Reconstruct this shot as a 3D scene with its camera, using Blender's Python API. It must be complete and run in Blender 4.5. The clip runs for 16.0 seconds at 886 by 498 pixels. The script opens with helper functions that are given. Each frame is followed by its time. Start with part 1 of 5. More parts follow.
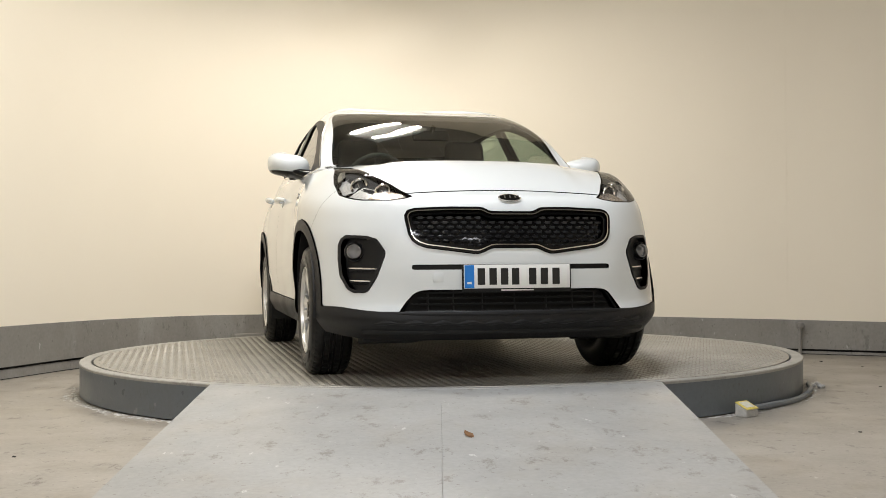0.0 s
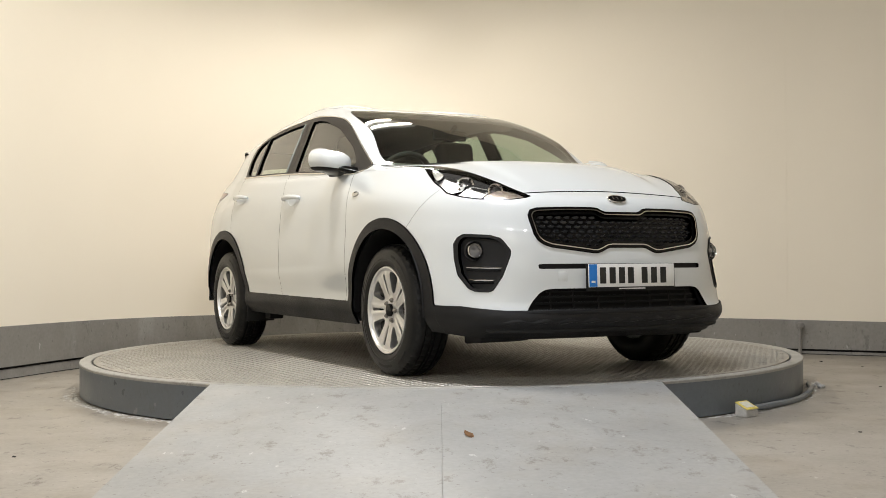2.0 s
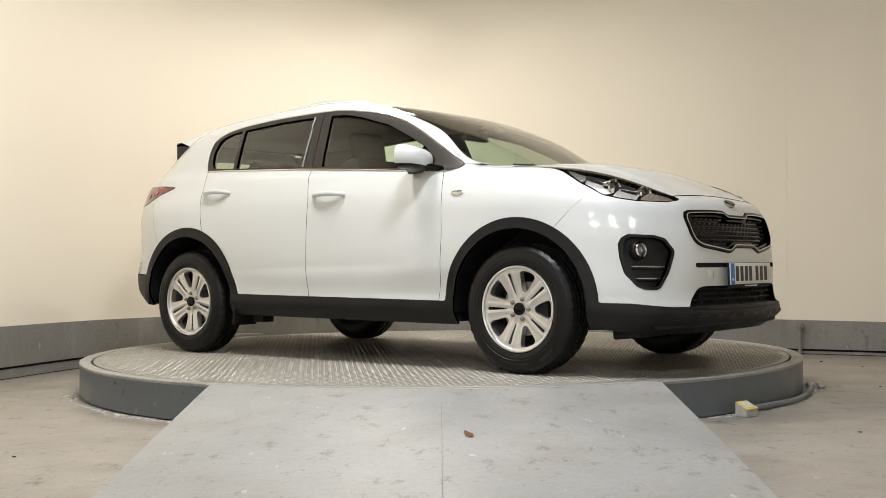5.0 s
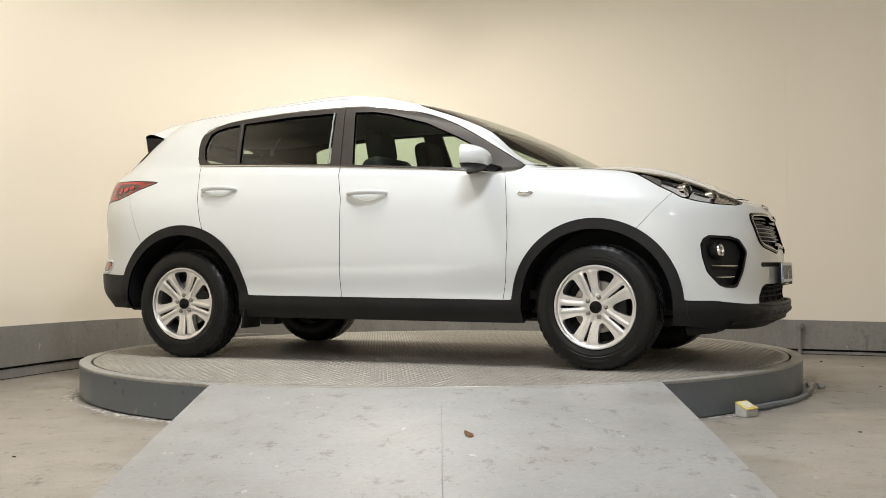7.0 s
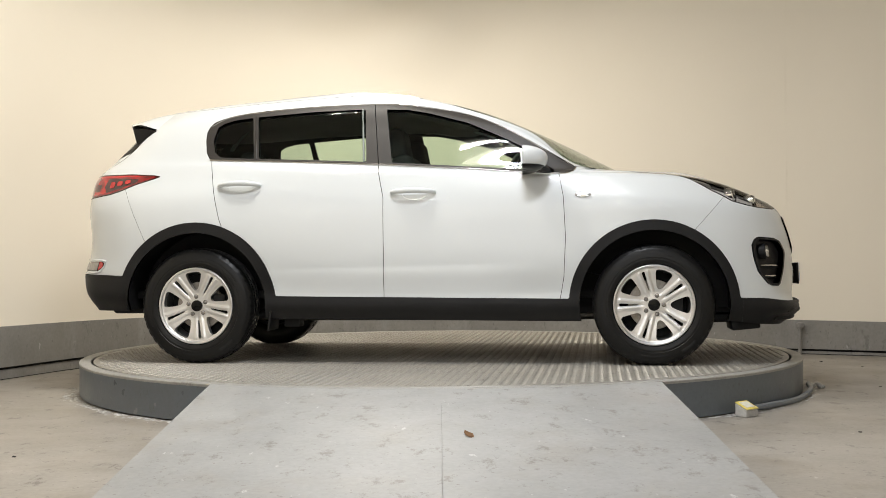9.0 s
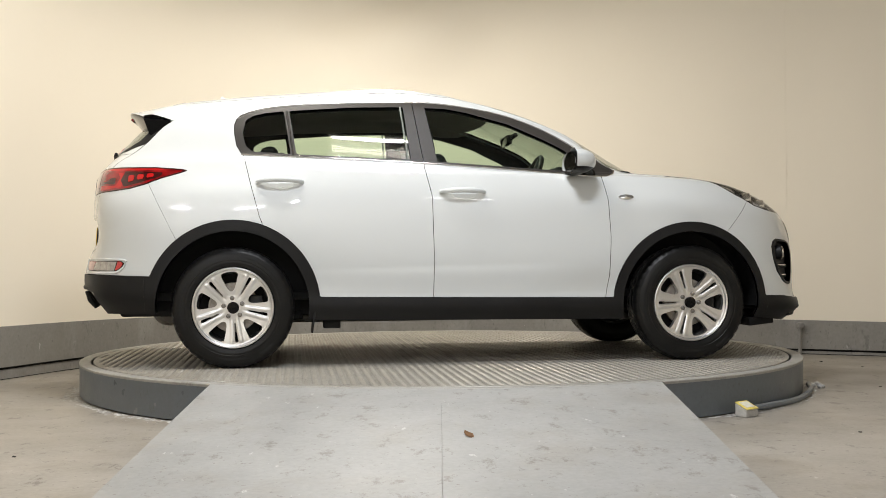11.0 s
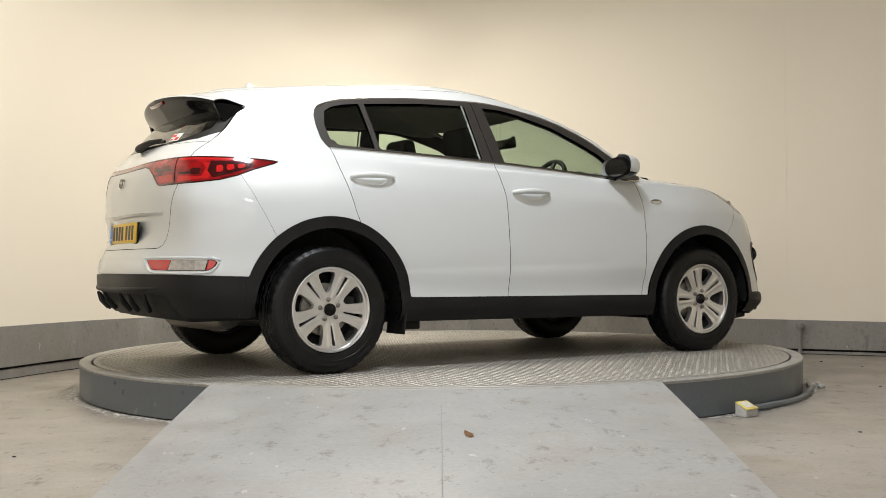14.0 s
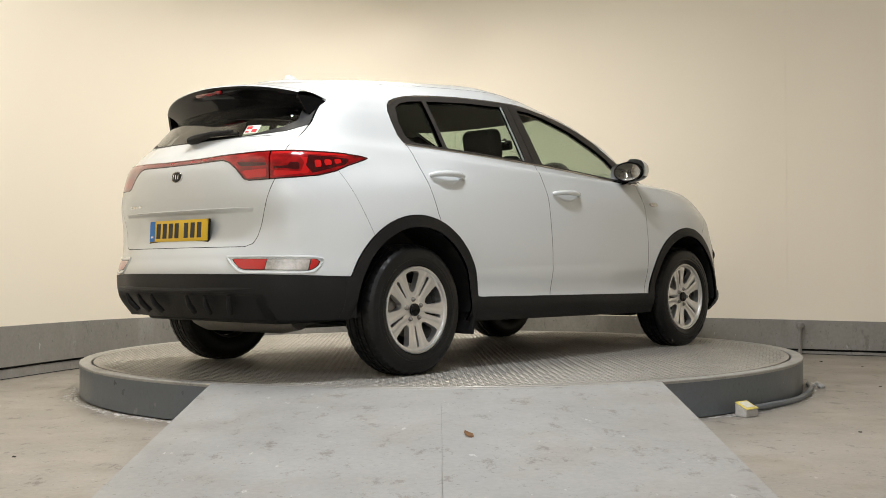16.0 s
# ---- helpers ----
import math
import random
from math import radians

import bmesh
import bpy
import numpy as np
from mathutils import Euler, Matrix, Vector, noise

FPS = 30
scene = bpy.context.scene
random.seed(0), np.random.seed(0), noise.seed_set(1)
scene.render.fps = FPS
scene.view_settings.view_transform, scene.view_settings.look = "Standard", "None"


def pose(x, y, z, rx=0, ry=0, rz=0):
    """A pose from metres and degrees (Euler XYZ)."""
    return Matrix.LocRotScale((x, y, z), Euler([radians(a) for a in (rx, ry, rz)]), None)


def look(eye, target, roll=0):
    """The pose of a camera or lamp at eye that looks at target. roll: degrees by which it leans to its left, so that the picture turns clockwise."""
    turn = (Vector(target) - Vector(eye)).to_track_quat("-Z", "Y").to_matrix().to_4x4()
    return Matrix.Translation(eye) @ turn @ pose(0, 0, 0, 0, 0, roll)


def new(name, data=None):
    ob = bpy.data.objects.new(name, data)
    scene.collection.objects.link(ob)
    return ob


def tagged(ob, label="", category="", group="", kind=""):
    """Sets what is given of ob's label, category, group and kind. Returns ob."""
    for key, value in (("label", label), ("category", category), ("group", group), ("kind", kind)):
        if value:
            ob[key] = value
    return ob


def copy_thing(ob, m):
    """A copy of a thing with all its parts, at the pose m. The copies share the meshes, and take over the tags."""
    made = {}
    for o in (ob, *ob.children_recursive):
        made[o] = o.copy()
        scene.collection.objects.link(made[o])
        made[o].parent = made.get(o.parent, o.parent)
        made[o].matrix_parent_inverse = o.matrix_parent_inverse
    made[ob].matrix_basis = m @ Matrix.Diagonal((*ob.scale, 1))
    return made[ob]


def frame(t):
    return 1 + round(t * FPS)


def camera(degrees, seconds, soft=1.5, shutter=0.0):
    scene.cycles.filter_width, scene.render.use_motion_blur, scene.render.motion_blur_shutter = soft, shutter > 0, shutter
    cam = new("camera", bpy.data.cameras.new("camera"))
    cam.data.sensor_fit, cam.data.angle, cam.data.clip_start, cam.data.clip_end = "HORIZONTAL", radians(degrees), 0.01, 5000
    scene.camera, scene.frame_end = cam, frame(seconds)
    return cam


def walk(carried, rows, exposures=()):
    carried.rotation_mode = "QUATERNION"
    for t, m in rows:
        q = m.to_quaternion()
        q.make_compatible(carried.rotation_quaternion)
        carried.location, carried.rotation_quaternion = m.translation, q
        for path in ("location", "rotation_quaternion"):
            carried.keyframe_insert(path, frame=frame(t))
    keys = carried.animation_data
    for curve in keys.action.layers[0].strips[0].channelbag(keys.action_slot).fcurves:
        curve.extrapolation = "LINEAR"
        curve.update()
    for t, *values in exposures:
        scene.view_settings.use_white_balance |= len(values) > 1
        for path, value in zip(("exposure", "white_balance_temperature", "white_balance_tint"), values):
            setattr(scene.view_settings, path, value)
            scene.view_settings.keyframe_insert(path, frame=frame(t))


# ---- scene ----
cam = camera(43.3, 16.0, 0.55)
EYE = look((0.0, -7.477, 0.772), (0.01555, 0.0, 0.8803), -0.4)
walk(cam, [(0.0, EYE), (16.0, EYE)], [(0.0, 0.0, 6500, 10), (16.0, 0.0, 6500, 10)])

# ---- light: an enclosed bay, lit by twin tubes under its ceiling ----
world = bpy.data.worlds.new("bay_air")
scene.world = world
world.use_nodes = True
world.node_tree.nodes["Background"].inputs["Color"].default_value = (0.9, 0.85, 0.75, 1)
world.node_tree.nodes["Background"].inputs["Strength"].default_value = 0.02

CEILING = 4.4
DECK = 0.2          # top of the turntable above the floor
TUBE_LIGHT = (1.0, 0.945, 0.85)
COOL_LIGHT = (0.955, 0.985, 1.045)     # the row behind the camera
# x, y, height, turn, watts, colour: a low-hung warm one behind the deck, an added fill over it with no known source, a
# whiter one before it, and the cool row behind the camera
LAMPS = [(-0.40, 1.2, 3.46, 60, 55, TUBE_LIGHT), (-1.1, -1.4, CEILING, 20, 90, TUBE_LIGHT), (0.15, -3.0, CEILING, 5, 112, COOL_LIGHT), (-2.5, -8.3, CEILING, 0, 80, COOL_LIGHT), (-0.2, -8.7, CEILING, 0, 70, COOL_LIGHT), (2.3, -8.3, CEILING, 0, 28, COOL_LIGHT)]


TWIN = 0.12         # half the distance between the two tubes of a fitting


def tube_lamp(x, y, z, turn, watts, colour):
    for side in (-TWIN, TWIN):
        data = bpy.data.lights.new("tube_light", "AREA")
        data.shape, data.size, data.size_y, data.energy, data.color = "RECTANGLE", 0.92, 0.06, watts / 2, colour
        lamp = new("tube_light", data)
        lamp.matrix_world = pose(x, y, z - 0.16, 0, 0, turn) @ pose(0, side, 0)


for lamp_row in LAMPS:
    tube_lamp(*lamp_row)


# ---- materials ----
def material(name, color, rough=0.5, metal=0.0, coat=0.0, spec=0.5):
    m = bpy.data.materials.new(name)
    m.use_nodes = True
    b = m.node_tree.nodes["Principled BSDF"]
    b.inputs["Base Color"].default_value = (*color, 1)
    b.inputs["Roughness"].default_value = rough
    b.inputs["Metallic"].default_value = metal
    b.inputs["Coat Weight"].default_value = coat
    b.inputs["Coat Roughness"].default_value = 0.03
    b.inputs["Specular IOR Level"].default_value = spec
    return m


def node(m, kind, **inputs):
    n = m.node_tree.nodes.new(kind)
    for key, value in inputs.items():
        n.inputs[key.replace("_", " ")].default_value = value
    return n


def join(m, a, b):
    m.node_tree.links.new(a, b)


def noise_of(m, scale, detail=4.0, stretch=(1, 1, 1), space="Object", rough=0.55):
    co = m.node_tree.nodes.new("ShaderNodeTexCoord")
    mp = m.node_tree.nodes.new("ShaderNodeMapping")
    mp.inputs["Scale"].default_value = stretch
    n = node(m, "ShaderNodeTexNoise", Scale=scale, Detail=detail, Roughness=rough)
    join(m, co.outputs[space], mp.inputs["Vector"])
    join(m, mp.outputs[0], n.inputs["Vector"])
    return n.outputs["Fac"]


def ramp_of(m, fac, lo, hi, a, b):
    r = m.node_tree.nodes.new("ShaderNodeValToRGB")
    r.color_ramp.elements[0].position, r.color_ramp.elements[1].position = lo, hi
    r.color_ramp.elements[0].color, r.color_ramp.elements[1].color = (*a, 1), (*b, 1)
    join(m, fac, r.inputs[0])
    return r.outputs[0]


def blend(m, fac, a, b, mode="MIX"):
    x = m.node_tree.nodes.new("ShaderNodeMix")
    x.data_type, x.blend_type = "RGBA", mode
    for socket, value in ((x.inputs[0], fac), (x.inputs[6], a), (x.inputs[7], b)):
        if isinstance(value, (int, float)):
            socket.default_value = value
        elif isinstance(value, tuple):
            socket.default_value = (*value, 1)
        else:
            join(m, value, socket)
    return x.outputs[2]


def bump_of(m, height, strength, distance, under=None):
    b = node(m, "ShaderNodeBump", Strength=strength, Distance=distance)
    join(m, height, b.inputs["Height"])
    if under is not None:
        join(m, under, b.inputs["Normal"])
    join(m, b.outputs[0], m.node_tree.nodes["Principled BSDF"].inputs["Normal"])
    return b.outputs[0]


def set_in(m, key, out):
    join(m, out, m.node_tree.nodes["Principled BSDF"].inputs[key])


def worn(name, a, b, scale, rough, bump=0.0, fine=60.0, metal=0.0, stretch=(1, 1, 1), speck=None, speck_at=(0.62, 0.7)):
    """A surface of two tones at two scales, with optional dark or light specks and fine relief."""
    m = material(name, a, rough, metal)
    big = noise_of(m, scale, 5, stretch)
    col = ramp_of(m, big, 0.32, 0.68, a, b)
    small = noise_of(m, fine, 3, stretch)
    col = blend(m, 0.22, col, ramp_of(m, small, 0.3, 0.7, tuple(c * 0.6 for c in a), tuple(min(1, c * 1.3) for c in b)))
    if speck:
        mask = ramp_of(m, noise_of(m, scale * 6, 6, stretch, rough=0.7), *speck_at, (0, 0, 0), (1, 1, 1))
        col = blend(m, mask, col, speck)
    set_in(m, "Base Color", col)
    set_in(m, "Roughness", ramp_of(m, big, 0.3, 0.7, (rough * 0.85,) * 3, (min(1, rough * 1.15),) * 3))
    if bump:
        bump_of(m, small, bump, 0.004)
    return m


def dirty(name, a, b, stain, dark, pale, rough, stretch=(1, 1, 1), metal=0.0, size=1.0, contrast=0.8):
    """Painted ground or metal: broad patches, brown stains, dark scuffs and pale chips, with fine relief."""
    m = material(name, a, rough, metal)
    col = ramp_of(m, noise_of(m, 0.9 * size, 4, stretch), 0.30, 0.70, a, b)
    stains = ramp_of(m, noise_of(m, 1.7 * size, 7, stretch, rough=0.68), 0.50, 0.74, (0, 0, 0), (0.75, 0.75, 0.75))
    col = blend(m, stains, col, stain)
    scuffs = ramp_of(m, noise_of(m, 7.0 * size, 9, (stretch[0] * 1.3, stretch[1] * 0.8, stretch[2]), rough=0.74), 0.575 - 0.06 * (contrast - 0.8), 0.65 - 0.12 * (contrast - 0.8), (0, 0, 0), (contrast,) * 3)
    col = blend(m, scuffs, col, dark)
    chips = ramp_of(m, noise_of(m, 16.0 * size, 5, (stretch[0], stretch[1] * 0.5, stretch[2]), rough=0.6), 0.68, 0.71, (0, 0, 0), (contrast,) * 3)
    col = blend(m, chips, col, pale)
    dots = ramp_of(m, noise_of(m, 38.0 * size, 3, stretch), 0.665, 0.70, (0, 0, 0), (0.85, 0.85, 0.85))
    col = blend(m, dots, col, dark)
    fine = noise_of(m, 45, 4)
    col = blend(m, 0.25, col, ramp_of(m, fine, 0.3, 0.7, tuple(c * 0.7 for c in a), b), "MIX")
    set_in(m, "Base Color", col)
    set_in(m, "Roughness", ramp_of(m, noise_of(m, 2.3 * size, 5), 0.3, 0.7, (rough * 0.75,) * 3, (min(1, rough * 1.25),) * 3))
    bump_of(m, fine, 0.12, 0.004)
    return m


WALL_PAINT = material("cream_wall_paint", (0.85, 0.785, 0.665), 0.7)
set_in(WALL_PAINT, "Base Color", ramp_of(WALL_PAINT, noise_of(WALL_PAINT, 0.5, 3), 0.3, 0.7, (0.840, 0.775, 0.655), (0.862, 0.797, 0.678)))
CEILING_PAINT = worn("ceiling_paint", (0.20, 0.19, 0.18), (0.26, 0.25, 0.23), 1.0, 0.8)
KERB_PAINT = dirty("grey_kerb_paint", (0.205, 0.195, 0.18), (0.275, 0.265, 0.245), (0.40, 0.395, 0.375), (0.13, 0.125, 0.115), (0.48, 0.47, 0.45), 0.5, (1, 1, 0.4), size=1.6)
FLOOR_PAINT = dirty("painted_concrete_floor", (0.29, 0.262, 0.222), (0.41, 0.38, 0.335), (0.215, 0.17, 0.115), (0.12, 0.10, 0.08), (0.58, 0.56, 0.52), 0.42, contrast=0.92)
RAMP_PAINT = dirty("painted_ramp_plate", (0.325, 0.325, 0.315), (0.40, 0.40, 0.39), (0.33, 0.305, 0.265), (0.20, 0.18, 0.155), (0.62, 0.62, 0.60), 0.42, size=1.3, contrast=0.9)
RIM_PAINT = dirty("ring_grey_paint", (0.32, 0.315, 0.295), (0.40, 0.39, 0.365), (0.27, 0.25, 0.215), (0.17, 0.16, 0.145), (0.5, 0.49, 0.47), 0.45, size=2.0)
SKIRT_PAINT = dirty("blue_grey_skirt_paint", (0.125, 0.145, 0.165), (0.15, 0.17, 0.19), (0.14, 0.14, 0.145), (0.10, 0.105, 0.11), (0.28, 0.29, 0.30), 0.36, (1, 1, 0.7))
PLATE_STEEL = dirty("worn_tread_plate", (0.29, 0.275, 0.245), (0.40, 0.38, 0.335), (0.25, 0.225, 0.185), (0.13, 0.125, 0.115), (0.48, 0.47, 0.44), 0.40, metal=0.2)
# near-black colour that stands in for the shade inside gaps
GAP_SHADE = material("gap_shade", (0.012, 0.012, 0.012), 0.9)
GALVANISED = worn("galvanised_pipe", (0.40, 0.40, 0.39), (0.52, 0.52, 0.50), 9, 0.45, metal=0.6)
YELLOW = worn("yellow_film", (0.75, 0.60, 0.10), (0.80, 0.68, 0.22), 25, 0.4)
GREY_BOX = worn("grey_enclosure", (0.42, 0.41, 0.39), (0.58, 0.57, 0.54), 18, 0.5)
LEAF_BROWN = worn("dry_leaf_skin", (0.24, 0.12, 0.05), (0.36, 0.20, 0.09), 60, 0.7)
STICKER_WHITE_FLOOR = worn("worn_label", (.70, .68, .55), (.80, .78, .70), 40, .6)
DARK_GRIT = material("dark_grit", (.05, .045, .04), .9)
HOUSING = material("white_lamp_housing", (0.75, 0.75, 0.73), 0.5)
GLOW = material("tube_glow", (0.9, 0.9, 0.9), 0.4)
GLOW.node_tree.nodes["Principled BSDF"].inputs["Emission Color"].default_value = (*TUBE_LIGHT, 1)
GLOW.node_tree.nodes["Principled BSDF"].inputs["Emission Strength"].default_value = 6.0


# ---- mesh helpers ----
def mesh_from(name, verts, faces, mat, smooth=False):
    me = bpy.data.meshes.new(name)
    me.from_pydata([tuple(v) for v in verts], [], [tuple(f) for f in faces])
    me.materials.append(mat)
    if smooth:
        me.polygons.foreach_set("use_smooth", [True] * len(me.polygons))
    me.update()
    return me


def part(name, bm, mat, parent=None, label="", smooth=True, angle=35):
    """Links a bmesh as one mesh object under a thing or a part."""
    me = bpy.data.meshes.new(name)
    bmesh.ops.recalc_face_normals(bm, faces=bm.faces)
    for f in bm.faces:
        f.smooth = smooth
    if smooth:
        for e in bm.edges:
            if len(e.link_faces) == 2 and e.calc_face_angle(0) > radians(angle):
                e.smooth = False
    bm.to_mesh(me)
    bm.free()
    me.materials.append(mat)
    ob = new(name, me)
    if parent:
        ob.parent = parent
    if label:
        tagged(ob, label)
    return ob


def box(bm, size, m=None, bevel=0.0, seg=2):
    made = bmesh.ops.create_cube(bm, size=1.0, matrix=(m or Matrix()) @ Matrix.Diagonal((*size, 1)))
    vs = made["verts"]
    if bevel:
        es = list({e for v in vs for e in v.link_edges})
        bmesh.ops.bevel(bm, geom=es, offset=bevel, segments=seg, profile=0.5, affect="EDGES")
    return bm


def lathe(bm, profile, seg, m=None, closed=False, caps=True):
    """Turn a profile of (radius, height) pairs round z."""
    m = m or Matrix()
    rows = []
    for r, z in profile:
        rows.append([bm.verts.new(m @ Vector((r * math.cos(2 * math.pi * k / seg), r * math.sin(2 * math.pi * k / seg), z))) for k in range(seg)])
    pairs = list(zip(rows, rows[1:])) + ([(rows[-1], rows[0])] if closed else [])
    for a, b in pairs:
        for k in range(seg):
            bm.faces.new((a[k], a[(k + 1) % seg], b[(k + 1) % seg], b[k]))
    if caps and not closed:
        for row in (rows[0], rows[-1]):
            if profile[0 if row is rows[0] else -1][0] > 1e-4:
                bm.faces.new(row)
    return bm


def sweep(bm, path, radius, seg=8, flat=1.0, caps=True):
    """A tube along a path; flat squeezes it along z."""
    path = [Vector(p) for p in path]
    rows = []
    for i, p in enumerate(path):
        t = (path[min(i + 1, len(path) - 1)] - path[max(i - 1, 0)]).normalized()
        a = t.cross(Vector((0, 0, 1)) if abs(t.z) < 0.9 else Vector((1, 0, 0))).normalized()
        b = a.cross(t)
        r = radius[i] if isinstance(radius, (list, tuple)) else radius
        rows.append([bm.verts.new(p + a * r * math.cos(2 * math.pi * k / seg) + b * r * flat * math.sin(2 * math.pi * k / seg)) for k in range(seg)])
    for a, b in zip(rows, rows[1:]):
        for k in range(seg):
            bm.faces.new((a[k], a[(k + 1) % seg], b[(k + 1) % seg], b[k]))
    if caps:
        bm.faces.new(rows[0]), bm.faces.new(rows[-1][::-1])
    return bm


def curve_points(keys, n, closed=False):
    """Catmull-Rom through keys, n points from key to key."""
    k = [np.array(p, float) for p in keys]
    out, last = [], len(k) if closed else len(k) - 1
    for i in range(last):
        a, b, c, d = (k[(i + j) % len(k)] if closed else k[min(max(i + j, 0), len(k) - 1)] for j in (-1, 0, 1, 2))
        for s in np.arange(n) / n:
            out.append(0.5 * (2 * b + (c - a) * s + (2 * a - 5 * b + 4 * c - d) * s * s + (3 * b - a - 3 * c + d) * s**3))
    if not closed:
        out.append(k[-1])
    return out


# ---- the bay: floor, walls, kerb, ceiling ----
WALL = curve_points([(-3.9, -9.8), (-3.75, -6.0), (-3.5, -2.5), (-3.3, -.6), (-3.05, .24), (-2.79, 1.06), (-2.45, 1.75), (-1.9, 2.4), (-1.0, 2.85), (0, 3.0), (1.0, 2.85), (1.9, 2.5), (2.55, 2.2), (2.95, 2.02), (3.64, 1.66), (4.4, 1.25), (5.2, .6), (5.6, -1.0), (5.6, -5.0), (5.5, -9.8)], 6)


def wall_strip(name, outset_a, outset_b, z_low, z_high, mat, label, first=0, last=None):
    """A strip of wall with thickness along the curved plan line; z may be a function of x."""
    pts = WALL[first:last]
    normal = []
    for i in range(len(pts)):
        t = pts[min(i + 1, len(pts) - 1)] - pts[max(i - 1, 0)]
        t = t / np.linalg.norm(t)
        normal.append(np.array([t[1], -t[0]]))
    low = z_low if callable(z_low) else (lambda x: z_low)
    high = z_high if callable(z_high) else (lambda x: z_high)
    verts, faces = [], []
    for p, n in zip(pts, normal):
        a, b = p + n * outset_a, p + n * outset_b
        verts += [(*a, low(p[0])), (*a, high(p[0])), (*b, high(p[0])), (*b, low(p[0]))]
    for i in range(len(pts) - 1):
        for k in range(4):
            faces.append((4 * i + k, 4 * i + (k + 1) % 4, 4 * i + 4 + (k + 1) % 4, 4 * i + 4 + k))
    faces += [(0, 1, 2, 3), tuple(4 * (len(pts) - 1) + k for k in (3, 2, 1, 0))]
    me = mesh_from(name, verts, faces, mat, True)
    ob = new(name, me)
    bm = bmesh.new()
    bm.from_mesh(me)
    for e in bm.edges:
        if len(e.link_faces) == 2 and e.calc_face_angle(0) > radians(40):
            e.smooth = False
    bmesh.ops.recalc_face_normals(bm, faces=bm.faces)
    bm.to_mesh(me)
    bm.free()
    return tagged(ob, label, "wall", kind="structure")


def kerb_top(x):
    return 0.32 - 0.0105 * x + 0.009 * max(0.0, -x - 1.2)


def band_foot(x):
    """The band's lower edge: it comes down nearly to the floor past the pipe."""
    return float(np.interp(x, [-3, 1.6, 2.6, 3.6], [0.088, 0.088, 0.046, 0.046]))


def strip_top(x):
    return band_foot(x) - 0.018


wall_strip("wall_curved", -0.14, 0.0, 0.0, CEILING, WALL_PAINT, "curved cream painted backdrop wall with faint joints")
wall_strip("baseboard", 0.002, 0.035, band_foot, kerb_top, KERB_PAINT, "scuffed grey painted concrete band along the wall")
wall_strip("plinth_strip", 0.002, 0.018, 0.006, strip_top, KERB_PAINT, "recessed grey strip under the wall band")

# black strip set behind the band to paint the shade line in its gap
wall_strip("plinth_shade", 0.001, 0.006, 0.0, 0.10, GAP_SHADE, "black strip standing in for the shade in the gap under the wall band")

# unseen wall, added to close the bay and bounce light back
bm = bmesh.new()
box(bm, (10.5, 0.14, CEILING), pose(0.9, -9.9, CEILING / 2))
tagged(part("wall_back", bm, WALL_PAINT, smooth=False), "plain cream wall added unseen behind the camera to close the bay", "wall", kind="structure")
bm = bmesh.new()
box(bm, (10.6, 14.2, 0.2), pose(0.9, -3.2, -0.1))
tagged(part("floor", bm, FLOOR_PAINT, smooth=False), "worn grey painted concrete floor with stains", "floor", kind="structure")
bm = bmesh.new()
box(bm, (10.6, 14.2, 0.15), pose(0.9, -3.2, CEILING + 0.075))
tagged(part("ceiling", bm, CEILING_PAINT, smooth=False), "plain dark grey ceiling over the bay", "ceiling", kind="structure")


def twin_tube_light():
    thing = new("ceiling_light")
    bm = bmesh.new()
    box(bm, (1.05, 0.36, 0.07), pose(0, 0, -0.035), 0.008)
    part("housing", bm, HOUSING, thing)
    for y in (-TWIN, TWIN):
        bm = bmesh.new()
        lathe(bm, [(0.0, -0.48), (0.019, -0.48), (0.019, 0.48), (0.0, 0.48)], 12, pose(0, y, -0.095, 0, 90, 0))
        part("tube", bm, GLOW, thing, "glowing white tube")
    return tagged(thing, "white twin-tube ceiling light, switched on", "ceiling light", "ceiling lights")


light = twin_tube_light()
# the second fitting is made up to hold the added fill lamp
for i, (x, y, z, turn, _, _) in enumerate(LAMPS):
    m = pose(x, y, z, 0, 0, turn)
    if i:
        copy_thing(light, m)
    else:
        light.matrix_world = m

for dx in (-0.22, 0.22):
    bm = bmesh.new()
    sweep(bm, [(-0.40 + dx * 0.5, 1.2 + dx * 0.87, 3.455), (-0.40 + dx * 0.5, 1.2 + dx * 0.87, CEILING + 0.01)], 0.006, 8)
    tagged(part("hanging_rod", bm, GALVANISED), "thin steel rod that carries a low-hung ceiling light", "rod", "lamp rods")

# ---- turntable: fixed ring with a skirt, and the tread-plate disc that turns ----
RIM_R, GAP_R = 2.306, 2.236
ring_thing = tagged(new("turntable_ring"), "grey steel ring round the turntable, scuffed paint", "turntable")
bm = bmesh.new()
lathe(bm, [(GAP_R, DECK - 0.05), (GAP_R, DECK - 0.003), (GAP_R + 0.004, DECK), (RIM_R - 0.004, DECK), (RIM_R, DECK - 0.004), (RIM_R, DECK - 0.011), (RIM_R - 0.02, DECK - 0.05)], 160, closed=True)
part("ring_plate", bm, RIM_PAINT, ring_thing)
bm = bmesh.new()
lathe(bm, [(RIM_R - 0.010, 0.007), (RIM_R - 0.003, 0.007), (RIM_R - 0.003, DECK - 0.014), (RIM_R - 0.010, DECK - 0.014)], 160, closed=True)
part("skirt", bm, SKIRT_PAINT, ring_thing, "blue-grey painted sheet-metal skirt")
# black drum under the deck: painted shade for the ring gap and skirt foot
bm = bmesh.new()
lathe(bm, [(0.0, 0.0), (GAP_R + 0.03, 0.0), (GAP_R + 0.03, DECK - 0.055), (0.0, DECK - 0.055)], 96)
